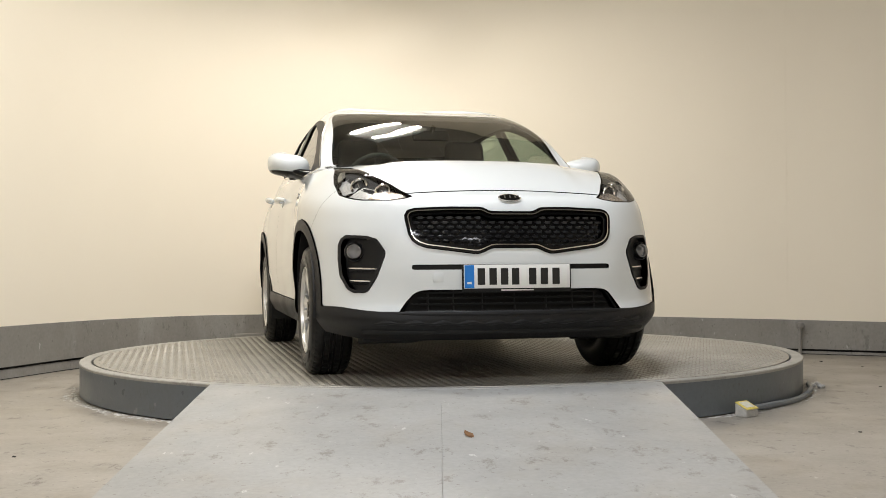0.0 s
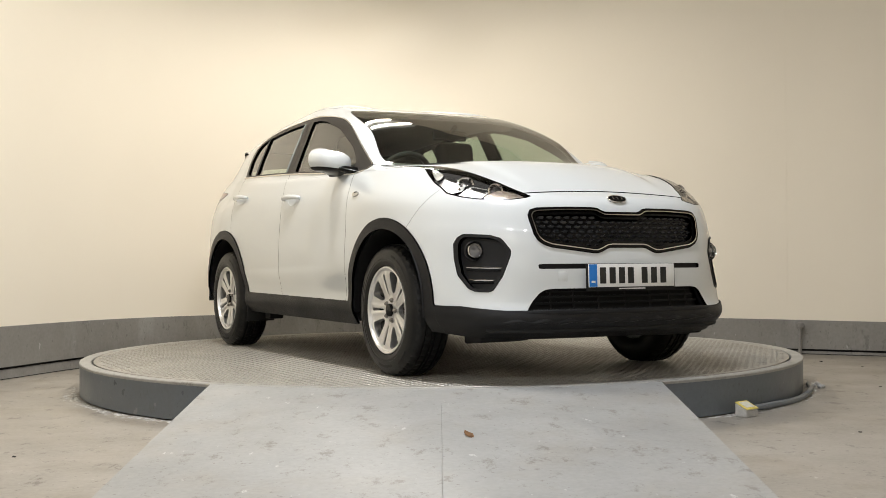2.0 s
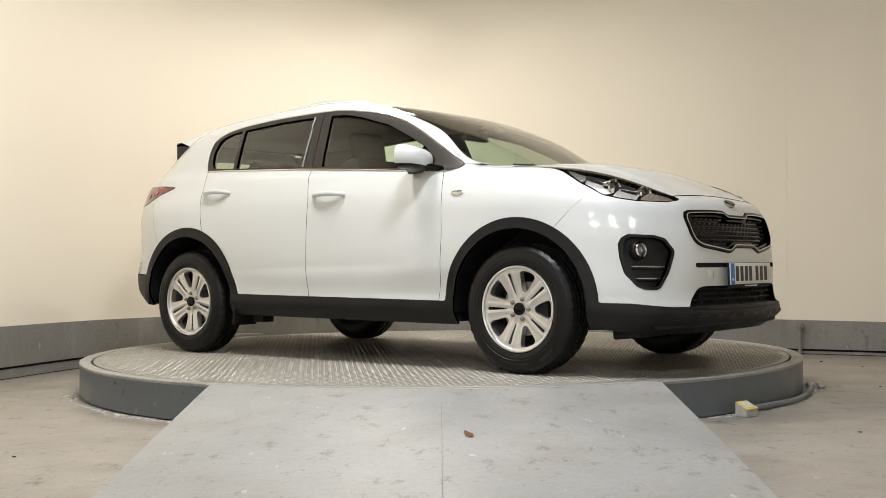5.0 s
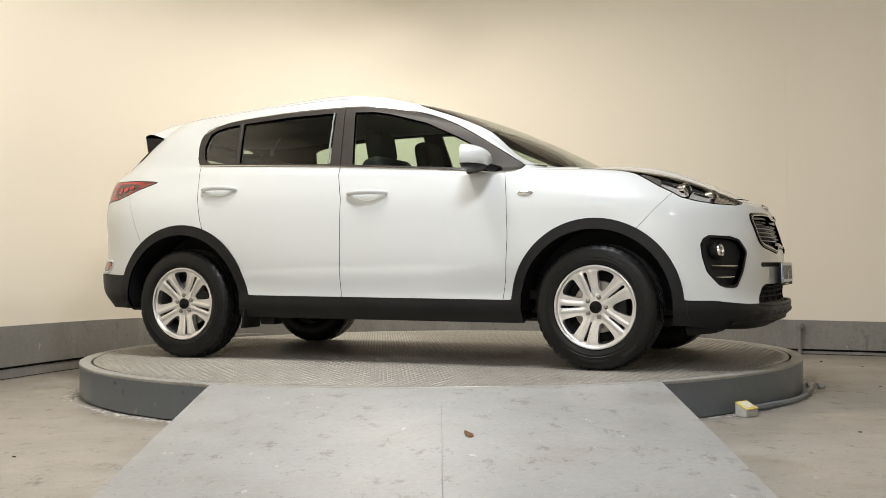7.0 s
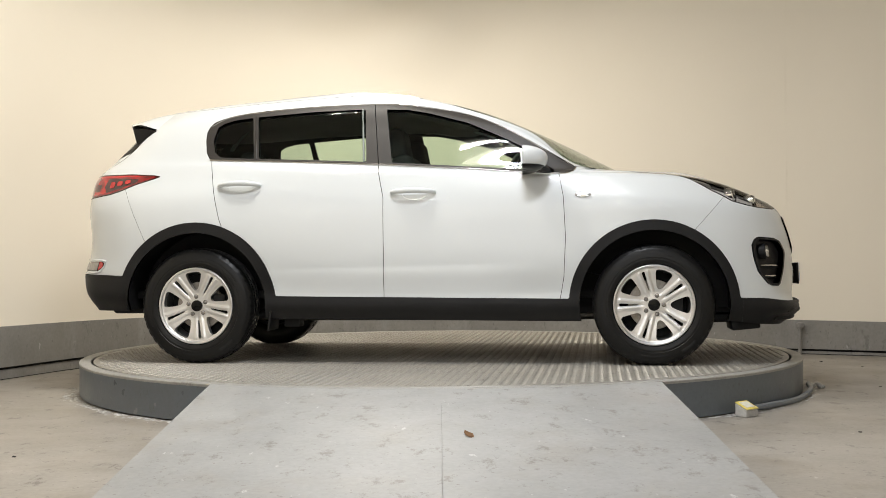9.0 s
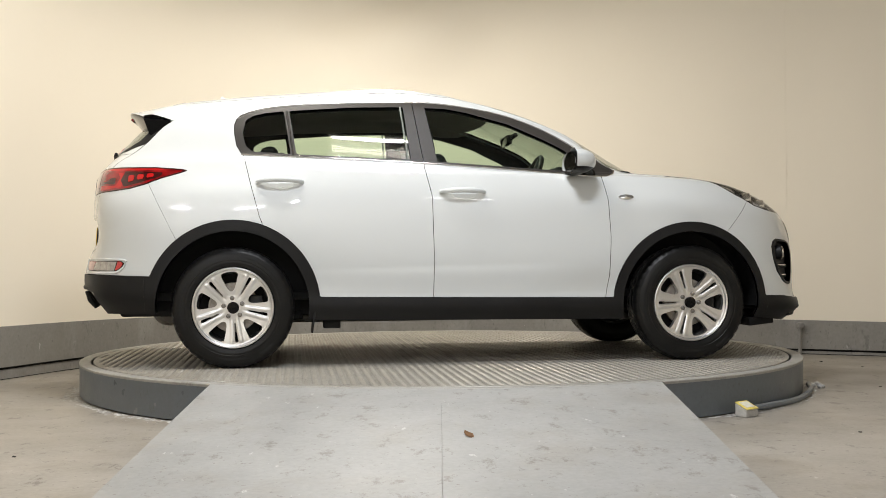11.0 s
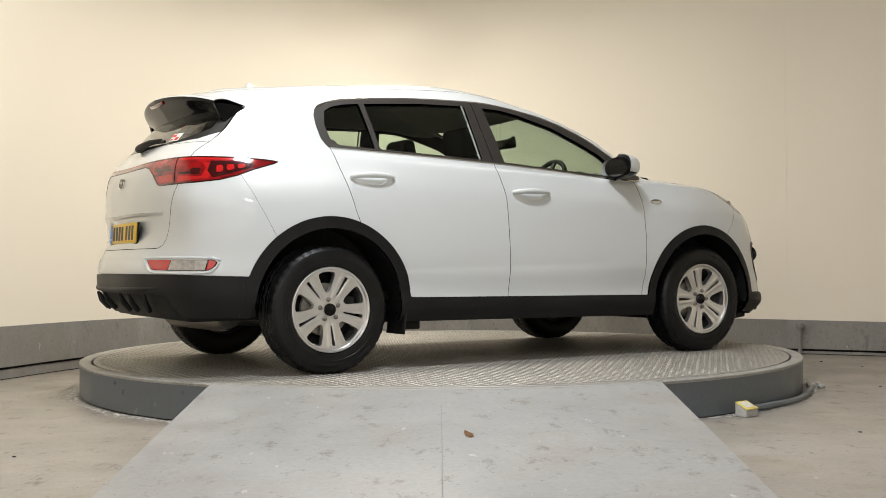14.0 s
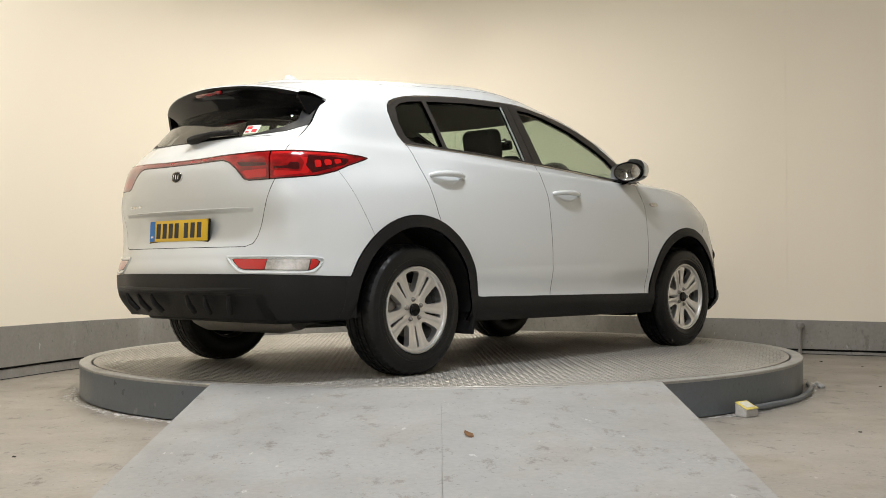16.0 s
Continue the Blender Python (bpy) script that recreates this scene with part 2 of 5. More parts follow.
part("well", bm, GAP_SHADE, ring_thing)

disc = tagged(new("turntable_disc"), "round steel tread-plate turntable deck, worn and dusty", "turntable")
bm = bmesh.new()
lathe(bm, [(0.0, -0.03), (2.21, -0.03), (2.222, -0.02), (2.222, -0.002), (2.22, 0.0), (0.0, 0.0)], 160)
part("deck_plate", bm, PLATE_STEEL, disc)


def tread(parent):
    """Raised lozenges of the tread plate, in pairs turned against each other."""
    pitch, verts, faces = 0.046, [], []
    long, wide, high = 0.0175, 0.0047, 0.0022
    n = int(2.2 / pitch) + 1
    for i in range(-n, n + 1):
        for j in range(-n, n + 1):
            for half in (0, 1):
                x, y = (i + 0.5 * half) * pitch, (j + 0.5 * half) * pitch
                if x * x + y * y > 2.19**2:
                    continue
                c, s = (0.7071, 0.7071) if half else (0.7071, -0.7071)
                k = len(verts)
                for a, b, z in ((-long, 0, 0), (0, -wide, 0), (long, 0, 0), (0, wide, 0), (-long * 0.55, 0, high), (0, -wide * 0.5, high), (long * 0.55, 0, high), (0, wide * 0.5, high)):
                    verts.append((x + a * c - b * s, y + a * s + b * c, z))
                faces += [(k + 4, k + 5, k + 6, k + 7)] + [(k + q, k + (q + 1) % 4, k + 4 + (q + 1) % 4, k + 4 + q) for q in range(4)]
    ob = new("tread", mesh_from("tread", verts, faces, PLATE_STEEL))
    ob.parent = parent
    return tagged(ob, "raised lozenge tread on the deck", kind="stuff")


tread(disc)

# ---- ramp up to the deck, two painted plates ----
ramp = tagged(new("ramp"), "grey painted steel ramp, scuffed, leading up to the turntable", "ramp")
RAMP_END = -4.15
SPLIT = -2.64       # the joint between the two lower plates ends here


def ramp_plate(x0, x1, low, high=None):
    """A plate between two rows of the slope; without high it ends on the ring."""
    bm = bmesh.new()
    n = 14
    rows = []
    for i in range(n + 1):
        x = x0 + (x1 - x0) * i / n
        rim = -math.sqrt((RIM_R + 0.004) ** 2 - x * x)
        top = rim if high is None else high

        def rise(y):
            return 0.006 + (DECK - 0.007) * (y - RAMP_END) / (rim - RAMP_END)
        mid = (top + low) / 2
        rows.append([bm.verts.new(q) for q in ((x, top, rise(top)), (x, mid, rise(mid)), (x, low, rise(low)), (x, low, 0.0), (x, top, 0.0))])
    for a, b in zip(rows, rows[1:]):
        for q in range(5):
            bm.faces.new((a[q], a[(q + 1) % 5], b[(q + 1) % 5], b[q]))
    bm.faces.new(rows[0]), bm.faces.new(rows[-1])
    return part("plate", bm, RAMP_PAINT, ramp, smooth=False)


ramp_plate(-1.13, 1.068, SPLIT)
ramp_plate(-1.13, -0.0006, RAMP_END, SPLIT)
ramp_plate(0.0006, 1.068, RAMP_END, SPLIT)


# ---- small things in the bay ----
def wall_at(x):
    """The point of the wall's plan line nearest to x on its far stretch, and its inward normal."""
    i = min((k for k in range(24, len(WALL) - 30)), key=lambda k: abs(WALL[k][0] - x))
    t = WALL[i + 1] - WALL[i - 1]
    t = t / np.linalg.norm(t)
    return WALL[i], np.array([t[1], -t[0]])


for x, w in ((2.93, 0.003),):
    p, n = wall_at(x)
    bm = bmesh.new()
    box(bm, (w, 0.003, 4.0), Matrix.Translation((*(p + n * 0.001), 2.36)) @ pose(0, 0, 0, 0, 0, math.degrees(math.atan2(-n[0], n[1]))))
    tagged(part("trim", bm, WALL_PAINT, smooth=False), "thin upright joint cover on the wall", "wall trim", kind="structure")

p, n = wall_at(3.0)
post = tagged(new("pipe_stub"), "short galvanised pipe stub fixed to the wall band", "pipe")
bm = bmesh.new()
c = p + n * 0.075
sweep(bm, [(*c, 0.0), (*c, 0.245)], 0.014, 12)
part("pipe", bm, KERB_PAINT, post)
bm = bmesh.new()
box(bm, (0.05, 0.06, 0.045), Matrix.Translation((*(p + n * 0.066), 0.245)), 0.008)
part("bracket", bm, KERB_PAINT, post)

bm = bmesh.new()
box(bm, (0.25, 0.12, 0.185), pose(-1.70, 2.30, 0.0925, 0, 0, 32), 0.006)
floor_box = tagged(part("floor_box", bm, KERB_PAINT), "low grey painted metal box on the floor by the wall", "box")

sensor = tagged(new("sensor_box"), "small grey sensor box with a yellow lid beside the turntable", "sensor box")
sm = pose(1.535, -1.845, 0, 0, 0, 40) @ Matrix.Diagonal((.80, .80, .80, 1))
bm = bmesh.new()
vs = [bm.verts.new(sm @ Vector(q)) for q in ((-.06, -.045, 0), (.06, -.045, 0), (.06, .045, 0), (-.06, .045, 0), (-.06, -.045, .045), (.06, -.045, .045), (.06, .045, .085), (-.06, .045, .085))]
for f in ((3, 2, 1, 0), (4, 5, 6, 7), (0, 1, 5, 4), (1, 2, 6, 5), (2, 3, 7, 6), (3, 0, 4, 7)):
    bm.faces.new([vs[i] for i in f])
bmesh.ops.bevel(bm, geom=bm.edges[:], offset=.004, segments=2, affect="EDGES")
part("casing", bm, GREY_BOX, sensor)
bm = bmesh.new()
box(bm, (.125, .10, .006), sm @ pose(.004, 0, .0695, 24, 0, 0), .002)
part("lid", bm, YELLOW, sensor, "yellow-edged lid")
bm = bmesh.new()
box(bm, (.085, .065, .002), sm @ pose(.004, 0, .0738, 24, 0, 0))
part("lid_label", bm, STICKER_WHITE_FLOOR, sensor, "worn pale label")
bm = bmesh.new()
sweep(bm, [(2.345 * math.cos(a) + .004 * math.sin(9 * a), 2.345 * math.sin(a), .018 + .004 * math.sin(14 * a)) for a in (math.radians(-47 + 34 * k / 40) for k in range(41))], .016, 10)
tagged(part("cable_conduit", bm, SKIRT_PAINT), "grey flexible conduit lying along the turntable skirt", "conduit")
for a, d in ((-13, 2.36), (-11.5, 2.40), (-14.5, 2.41)):
    bm = bmesh.new()
    a = math.radians(a)
    bmesh.ops.create_icosphere(bm, subdivisions=2, radius=.02, matrix=pose(d * math.cos(a), d * math.sin(a), .012) @ Matrix.Diagonal((1.4, 1.0, .7, 1)))
    for v in bm.verts:
        v.co += Vector(noise.noise_vector(v.co * 60)) * .006
    tagged(part("sealant_lump", bm, GREY_BOX), "pale hardened lump of sealant on the floor", "debris", "debris on the floor")


def chip(x, y, z, size, seed):
    rnd = random.Random(seed)
    bm = bmesh.new()
    vs = [bm.verts.new((x + size * rnd.uniform(.6, 1) * math.cos(k * 1.05), y + size * rnd.uniform(.5, 1) * math.sin(k * 1.05), z + .002 + size * .3 * rnd.random())) for k in range(6)]
    top = bm.faces.new(vs)
    low = [bm.verts.new((v.co.x, v.co.y, z)) for v in vs]
    for k in range(6):
        bm.faces.new((vs[k], vs[(k + 1) % 6], low[(k + 1) % 6], low[k]))
    return bm


for i, (x, y, size) in enumerate(((3.55, .25, .022), (2.72, -.55, .014), (2.95, 1.2, .016), (1.9, -2.4, .012), (-1.75, -2.9, .012), (3.1, .75, .010), (2.4, -1.5, .010), (-2.6, -1.6, .012))):
    tagged(part("floor_chip", chip(x, y, 0, size, i), DARK_GRIT, smooth=False), "small dark flake of dirt on the floor", "debris", "debris on the floor")

bm = bmesh.new()
pts = [(0, -.035, 0), (.014, -.015, .004), (.018, .006, .009), (.006, .032, .012), (0, .04, .016), (-.012, .022, .010), (-.016, -.004, .006), (-.010, -.022, .003)]
rim = [bm.verts.new(q) for q in pts]
hub = bm.verts.new((0, 0, .002))
for k in range(8):
    bm.faces.new((rim[k], rim[(k + 1) % 8], hub))
bmesh.ops.solidify(bm, geom=bm.faces[:], thickness=.0015)
bmesh.ops.transform(bm, matrix=pose(.105, -3.15, .110, 6, 0, 25), verts=bm.verts)
tagged(part("dry_leaf", bm, LEAF_BROWN), "curled brown dry leaf lying on the ramp", "leaf")


def residue():
    """Pale crumbs of old sealant along the foot of the turntable."""
    rnd, verts, faces = random.Random(5), [], []
    for _ in range(420):
        a = math.radians(rnd.choice((rnd.uniform(182, 236), rnd.uniform(182, 236), rnd.uniform(-55, -5))))
        d = 2.312 + abs(rnd.gauss(0, 0.035))
        x, y, size = d * math.cos(a), d * math.sin(a), rnd.uniform(0.004, 0.016)
        k, n = len(verts), 5
        for q in range(n):
            b = 2 * math.pi * q / n
            verts.append((x + size * rnd.uniform(.5, 1) * math.cos(b) * 1.5, y + size * rnd.uniform(.5, 1) * math.sin(b), 0.0005))
        verts.append((x, y, 0.001 + size * 0.25))
        faces += [(k + q, k + (q + 1) % n, k + n) for q in range(n)]
    return new("sealant_crumbs", mesh_from("sealant_crumbs", verts, faces, GREY_BOX))


tagged(residue(), "pale crumbs of old sealant round the turntable foot", "debris", kind="stuff")
# ---- car skin: rings of the body, from the sill up to the roof ----
# every ring runs from the middle of the nose round one flank to the middle of the tail; car space: x ahead, z up from the tyres' contact
def ring(*pts):
    return np.array(pts, float).reshape(-1, 3)


RINGS = [
    ring((2.12, 0, .22), (2.11, .3, .22), (2.05, .55, .22), (1.93, .73, .23), (1.74, .84, .25), (1.335, .87, .25), (.85, .865, .25), (.2, .865, .255), (-.4, .865, .26), (-1, .865, .27), (-1.45, .865, .30), (-1.82, .83, .31), (-2.01, .71, .31), (-2.12, .45, .31), (-2.15, 0, .31)),
    ring((2.255, 0, .30), (2.235, .3, .30), (2.165, .55, .30), (2.02, .75, .31), (1.77, .88, .32), (1.335, .91, .33), (.85, .90, .33), (.2, .90, .33), (-.4, .90, .33), (-1, .90, .34), (-1.45, .91, .38), (-1.84, .875, .40), (-2.06, .75, .41), (-2.19, .47, .42), (-2.235, 0, .42)),
    ring((2.235, 0, .39), (2.215, .3, .39), (2.14, .55, .39), (2.0, .75, .40), (1.77, .88, .42), (1.335, .925, .45), (.85, .898, .42), (.2, .896, .41), (-.4, .896, .41), (-1, .898, .43), (-1.45, .925, .48), (-1.84, .88, .51), (-2.07, .755, .52), (-2.20, .47, .53), (-2.245, 0, .53)),
    ring((2.235, 0, .56), (2.213, .3, .56), (2.135, .55, .56), (1.985, .735, .57), (1.78, .86, .58), (1.335, .925, .60), (.85, .916, .56), (.2, .918, .545), (-.4, .918, .545), (-1, .917, .57), (-1.45, .925, .62), (-1.84, .875, .62), (-2.05, .75, .62), (-2.18, .47, .62), (-2.225, 0, .62)),
    ring((2.20, 0, .75), (2.18, .3, .75), (2.105, .55, .76), (1.96, .725, .76), (1.77, .84, .77), (1.335, .92, .80), (.85, .91, .78), (.2, .915, .76), (-.4, .915, .77), (-1, .917, .79), (-1.45, .92, .82), (-1.85, .865, .80), (-2.05, .745, .77), (-2.14, .47, .76), (-2.175, 0, .76)),
    ring((2.14, 0, .885), (2.12, .29, .885), (2.05, .52, .89), (1.925, .69, .895), (1.75, .805, .905), (1.335, .90, .94), (.85, .893, .95), (.2, .895, .96), (-.4, .893, .97), (-1, .89, .985), (-1.45, .885, .98), (-1.85, .845, .95), (-2.06, .74, .93), (-2.155, .48, .93), (-2.19, 0, .93)),
    ring((2.05, 0, .932), (2.03, .27, .932), (1.965, .475, .948), (1.84, .635, .985), (1.66, .745, 1.022), (1.30, .83, 1.052), (.88, .85, 1.06), (.2, .86, 1.075), (-.4, .862, 1.09), (-1, .852, 1.10), (-1.45, .825, 1.09), (-1.84, .80, 1.075), (-2.045, .71, 1.065), (-2.145, .46, 1.06), (-2.18, 0, 1.06)),
    ring((1.60, 0, 1.122), (1.59, .25, 1.120), (1.55, .43, 1.113), (1.48, .58, 1.103), (1.37, .70, 1.095), (1.14, .775, 1.098), (.90, .80, 1.105), (.2, .835, 1.115), (-.4, .835, 1.14), (-1, .822, 1.165), (-1.45, .785, 1.17), (-1.82, .755, 1.165), (-2.005, .675, 1.155), (-2.105, .44, 1.15), (-2.13, 0, 1.15)),
    ring((1.18, 0, 1.168), (1.17, .25, 1.166), (1.12, .44, 1.157), (1.05, .58, 1.14), (.98, .68, 1.132), (.93, .74, 1.13), (.87, .775, 1.13), (.2, .82, 1.15), (-.4, .815, 1.18), (-1, .795, 1.205), (-1.42, .755, 1.22), (-1.76, .715, 1.23), (-1.935, .63, 1.23), (-2.035, .42, 1.225), (-2.07, 0, 1.22)),
    ring((.74, 0, 1.38), (.735, .22, 1.378), (.715, .40, 1.37), (.68, .54, 1.362), (.64, .63, 1.357), (.60, .675, 1.355), (.545, .705, 1.35), (.05, .725, 1.37), (-.4, .725, 1.38), (-1, .715, 1.385), (-1.38, .685, 1.39), (-1.66, .645, 1.39), (-1.81, .56, 1.385), (-1.90, .38, 1.38), (-1.935, 0, 1.375)),
    ring((.28, 0, 1.533), (.275, .20, 1.533), (.255, .36, 1.533), (.225, .48, 1.531), (.175, .56, 1.53), (.11, .60, 1.523), (.0, .622, 1.525), (-.2, .626, 1.545), (-.5, .628, 1.545), (-1, .62, 1.53), (-1.32, .60, 1.505), (-1.55, .57, 1.495), (-1.68, .50, 1.495), (-1.77, .34, 1.495), (-1.80, 0, 1.495)),
    ring((.10, 0, 1.566), (.095, .18, 1.566), (.08, .32, 1.566), (.05, .43, 1.570), (.0, .50, 1.566), (-.05, .535, 1.566), (-.12, .55, 1.570), (-.3, .555, 1.586), (-.5, .557, 1.586), (-1, .548, 1.568), (-1.3, .53, 1.548), (-1.5, .50, 1.535), (-1.64, .44, 1.530), (-1.73, .30, 1.535), (-1.76, 0, 1.538)),
    ring((-.2, 0, 1.620), (-.22, 0, 1.622), (-.25, 0, 1.625), (-.28, 0, 1.628), (-.32, 0, 1.631), (-.36, 0, 1.634), (-.40, 0, 1.637), (-.5, 0, 1.642), (-.65, 0, 1.644), (-.95, 0, 1.633), (-1.15, 0, 1.614), (-1.30, 0, 1.594), (-1.40, 0, 1.580), (-1.46, 0, 1.572), (-1.49, 0, 1.568)),
]
CAGE = np.array(RINGS)
CAGE[10:, :, 2] += np.array([0.006, 0.016, -0.010])[:, None]
CAGE[11, :4, 2] -= 0.012
CAGE[12, 6:11, 2] += np.array([0.010, 0.019, 0.023, 0.020, 0.009])
CAGE[1:7, :3, 0] -= np.array([0.032, 0.030, 0.010])
CAGE[7:11, :4, 2] -= np.outer([0.016, 0.034, 0.026, 0.010], [1, 1, 0.8, 0.4])
CAGE[11:, 5:9, 2] += 0.010
MIRROR = np.array([1, -1, 1])


def knots(grid, axis):
    """Mean chord length along one direction of the cage."""
    step = np.linalg.norm(np.diff(grid, axis=axis), axis=2).mean(axis=1 - axis)
    return np.concatenate([[0], np.cumsum(step)])


def spline(keys, at, where, head, tail):
    """Cubic Hermite through keys (first axis); head and tail are the keys beyond the ends."""
    k = np.concatenate([[head], keys, [tail]])
    t = np.concatenate([[2 * at[0] - at[1]], at, [2 * at[-1] - at[-2]]])
    d = np.diff(k, axis=0) / np.diff(t)[:, None, None]
    h = np.diff(t)[:, None, None]
    m = (d[:-1] * h[1:] + d[1:] * h[:-1]) / (h[1:] + h[:-1])
    i = np.clip(np.searchsorted(at, where, side="right") - 1, 0, len(at) - 2)
    w = at[i + 1] - at[i]
    s = ((where - at[i]) / w)[:, None, None]
    w = w[:, None, None]
    return ((2 * s**3 - 3 * s**2 + 1) * keys[i] + (s**3 - 2 * s**2 + s) * w * m[i]
            + (-2 * s**3 + 3 * s**2) * keys[i + 1] + (s**3 - s**2) * w * m[i + 1])


U_AT, V_AT = knots(CAGE, 1), knots(CAGE, 0)
# the same cage with the bonnet's last ring swung up into the line of the windscreen
SCREEN_CAGE = CAGE.copy()
SCREEN_CAGE[7] = CAGE[8] + (CAGE[8] - CAGE[9]) * (V_AT[8] - V_AT[7]) / (V_AT[9] - V_AT[8])


def skin(us, vs, cage=CAGE):
    """Points of the skin on a grid of chord lengths, us along the flank and vs up the side."""
    a = spline(cage, V_AT, vs, 2 * cage[0] - cage[1], cage[-2] * MIRROR)
    a = a.transpose(1, 0, 2)
    return spline(a, U_AT, us, a[1] * MIRROR, a[-2] * MIRROR)


def skin_grid(du, dv):
    # finer round nose and tail than along the doors
    a, b, c = 0.95, 3.45, U_AT[-1]
    us = np.concatenate([np.arange(0, a, du * 0.6), np.arange(a, b, du), np.linspace(b, c, int((c - b) / (du * 0.6)))])
    vs = np.concatenate([np.arange(0, 1.25, dv * 0.75), np.linspace(1.25, V_AT[-1], int((V_AT[-1] - 1.25) / dv))])
    p = skin(us, vs)
    e = 1e-3
    uu, vv = np.clip(us, e, U_AT[-1] - e), np.clip(vs, e, V_AT[-1] - 4 * e)
    n = np.cross(skin(uu, vv + e) - skin(uu, vv - e), skin(uu + e, vv) - skin(uu - e, vv))
    n /= np.linalg.norm(n, axis=2)[:, :, None] + 1e-12
    return us, vs, p, -n if n[len(us) // 2, len(vs) // 2, 1] < 0 else n


# ---- car materials ----
PAINT = material("white_car_paint", (0.675, 0.705, 0.712), 0.32, 0.0, 1.0)
PAINT.node_tree.nodes["Principled BSDF"].inputs["Coat Roughness"].default_value = 0.02
GLOSS_BLACK = material("gloss_black_trim", (0.005, 0.005, 0.005), 0.09, 0.0, 0.0, 0.22)
SATIN_FRAME = material("satin_dark_window_frame", (0.036, 0.032, 0.028), 0.46, 0.0, 0.0, 0.3)
CLADDING = worn("grained_black_cladding", (0.007, 0.007, 0.0075), (0.012, 0.012, 0.0125), 3.0, 0.45, 0.2, 400)
BLACK_PLASTIC = worn("matt_black_plastic", (0.009, 0.009, 0.009), (0.014, 0.014, 0.014), 6.0, 0.6, 0.1, 200)
LINING = material("dark_inner_lining", (0.006, 0.006, 0.006), 0.85)
CHROME = material("chrome", (0.80, 0.79, 0.77), 0.10, 1.0)
ALLOY = material("silver_alloy", (0.78, 0.78, 0.775), 0.32, 0.92, 0.2)
# rim metal darkened to paint in the shade inside the wheel
BARREL_SHADED = worn("shaded_rim_barrel", (0.10, 0.10, 0.10), (0.16, 0.16, 0.155), 8.0, 0.4, metal=0.6)
RUBBER = worn("tyre_rubber", (0.0055, 0.0055, 0.0055), (0.010, 0.010, 0.0095), 9.0, 0.36, 0.2, 150)
CAST_IRON = worn("rusty_brake_iron", (0.30, 0.26, 0.22), (0.46, 0.44, 0.41), 12.0, 0.5, metal=0.6)
STEEL_DULL = worn("dull_underbody_steel", (0.20, 0.19, 0.175), (0.32, 0.30, 0.27), 7.0, 0.5, metal=0.6)
FABRIC = worn("black_seat_fabric", (0.014, 0.014, 0.015), (0.026, 0.026, 0.027), 8.0, 0.9, 0.3, 250)
DASH = worn("dark_dashboard", (0.016, 0.016, 0.017), (0.024, 0.024, 0.025), 5.0, 0.6, 0.2, 250)
HEADLINER = material("grey_headliner", (0.32, 0.31, 0.29), 0.9)
DARK_CHROME = material("dark_chrome", (0.45, 0.45, 0.45), 0.12, 1.0)
PLATE_WHITE = material("white_plate", (0.80, 0.80, 0.78), 0.3)
PLATE_YELLOW = material("yellow_plate", (0.80, 0.52, 0.02), 0.3)
PLATE_BLUE = material("blue_band", (0.012, 0.19, 0.62), 0.3)
INK = material("black_ink", (0.01, 0.01, 0.01), 0.4)
RED_LENS = material("red_lamp_lens", (0.27, 0.004, 0.006), 0.10, 0.0, 1.0)
set_in(RED_LENS, "Base Color", ramp_of(RED_LENS, noise_of(RED_LENS, 9.0, 3, (1, 1, 3)), 0.35, 0.65, (0.12, 0.002, 0.003), (0.36, 0.006, 0.008)))
RED_BRIGHT = material("bright_red_lens", (0.50, 0.010, 0.010), 0.12, 0.0, 1.0)
RED_DARK = material("dark_red_lens", (0.045, 0.002, 0.003), 0.10, 0.0, 1.0)
AMBER = material("amber_lens", (0.75, 0.32, 0.10), 0.2, 0.0, 0.6)
SILVER_REFLECTOR = material("silver_reflector", (0.70, 0.70, 0.68), 0.22, 0.9)
FACETED = worn("faceted_silver_reflector", (0.50, 0.50, 0.48), (0.85, 0.84, 0.80), 60, 0.22, 0.6, 90, metal=0.4)
# grille black lightened for the light that its raised cells catch
GRILLE_LIT = material("lit_gloss_grille", (0.022, 0.022, 0.023), 0.2, 0.0, 0.3)
LAMP_HOUSING = material("smoked_lamp_housing", (0.34, 0.335, 0.32), 0.3, 0.6)
PALE_CHANNEL = material("pale_window_channel", (0.20, 0.23, 0.21), 0.4)
STICKER_RED = material("red_sticker", (0.55, 0.03, 0.04), 0.5)
STICKER_WHITE = material("white_sticker", (0.75, 0.74, 0.70), 0.5)


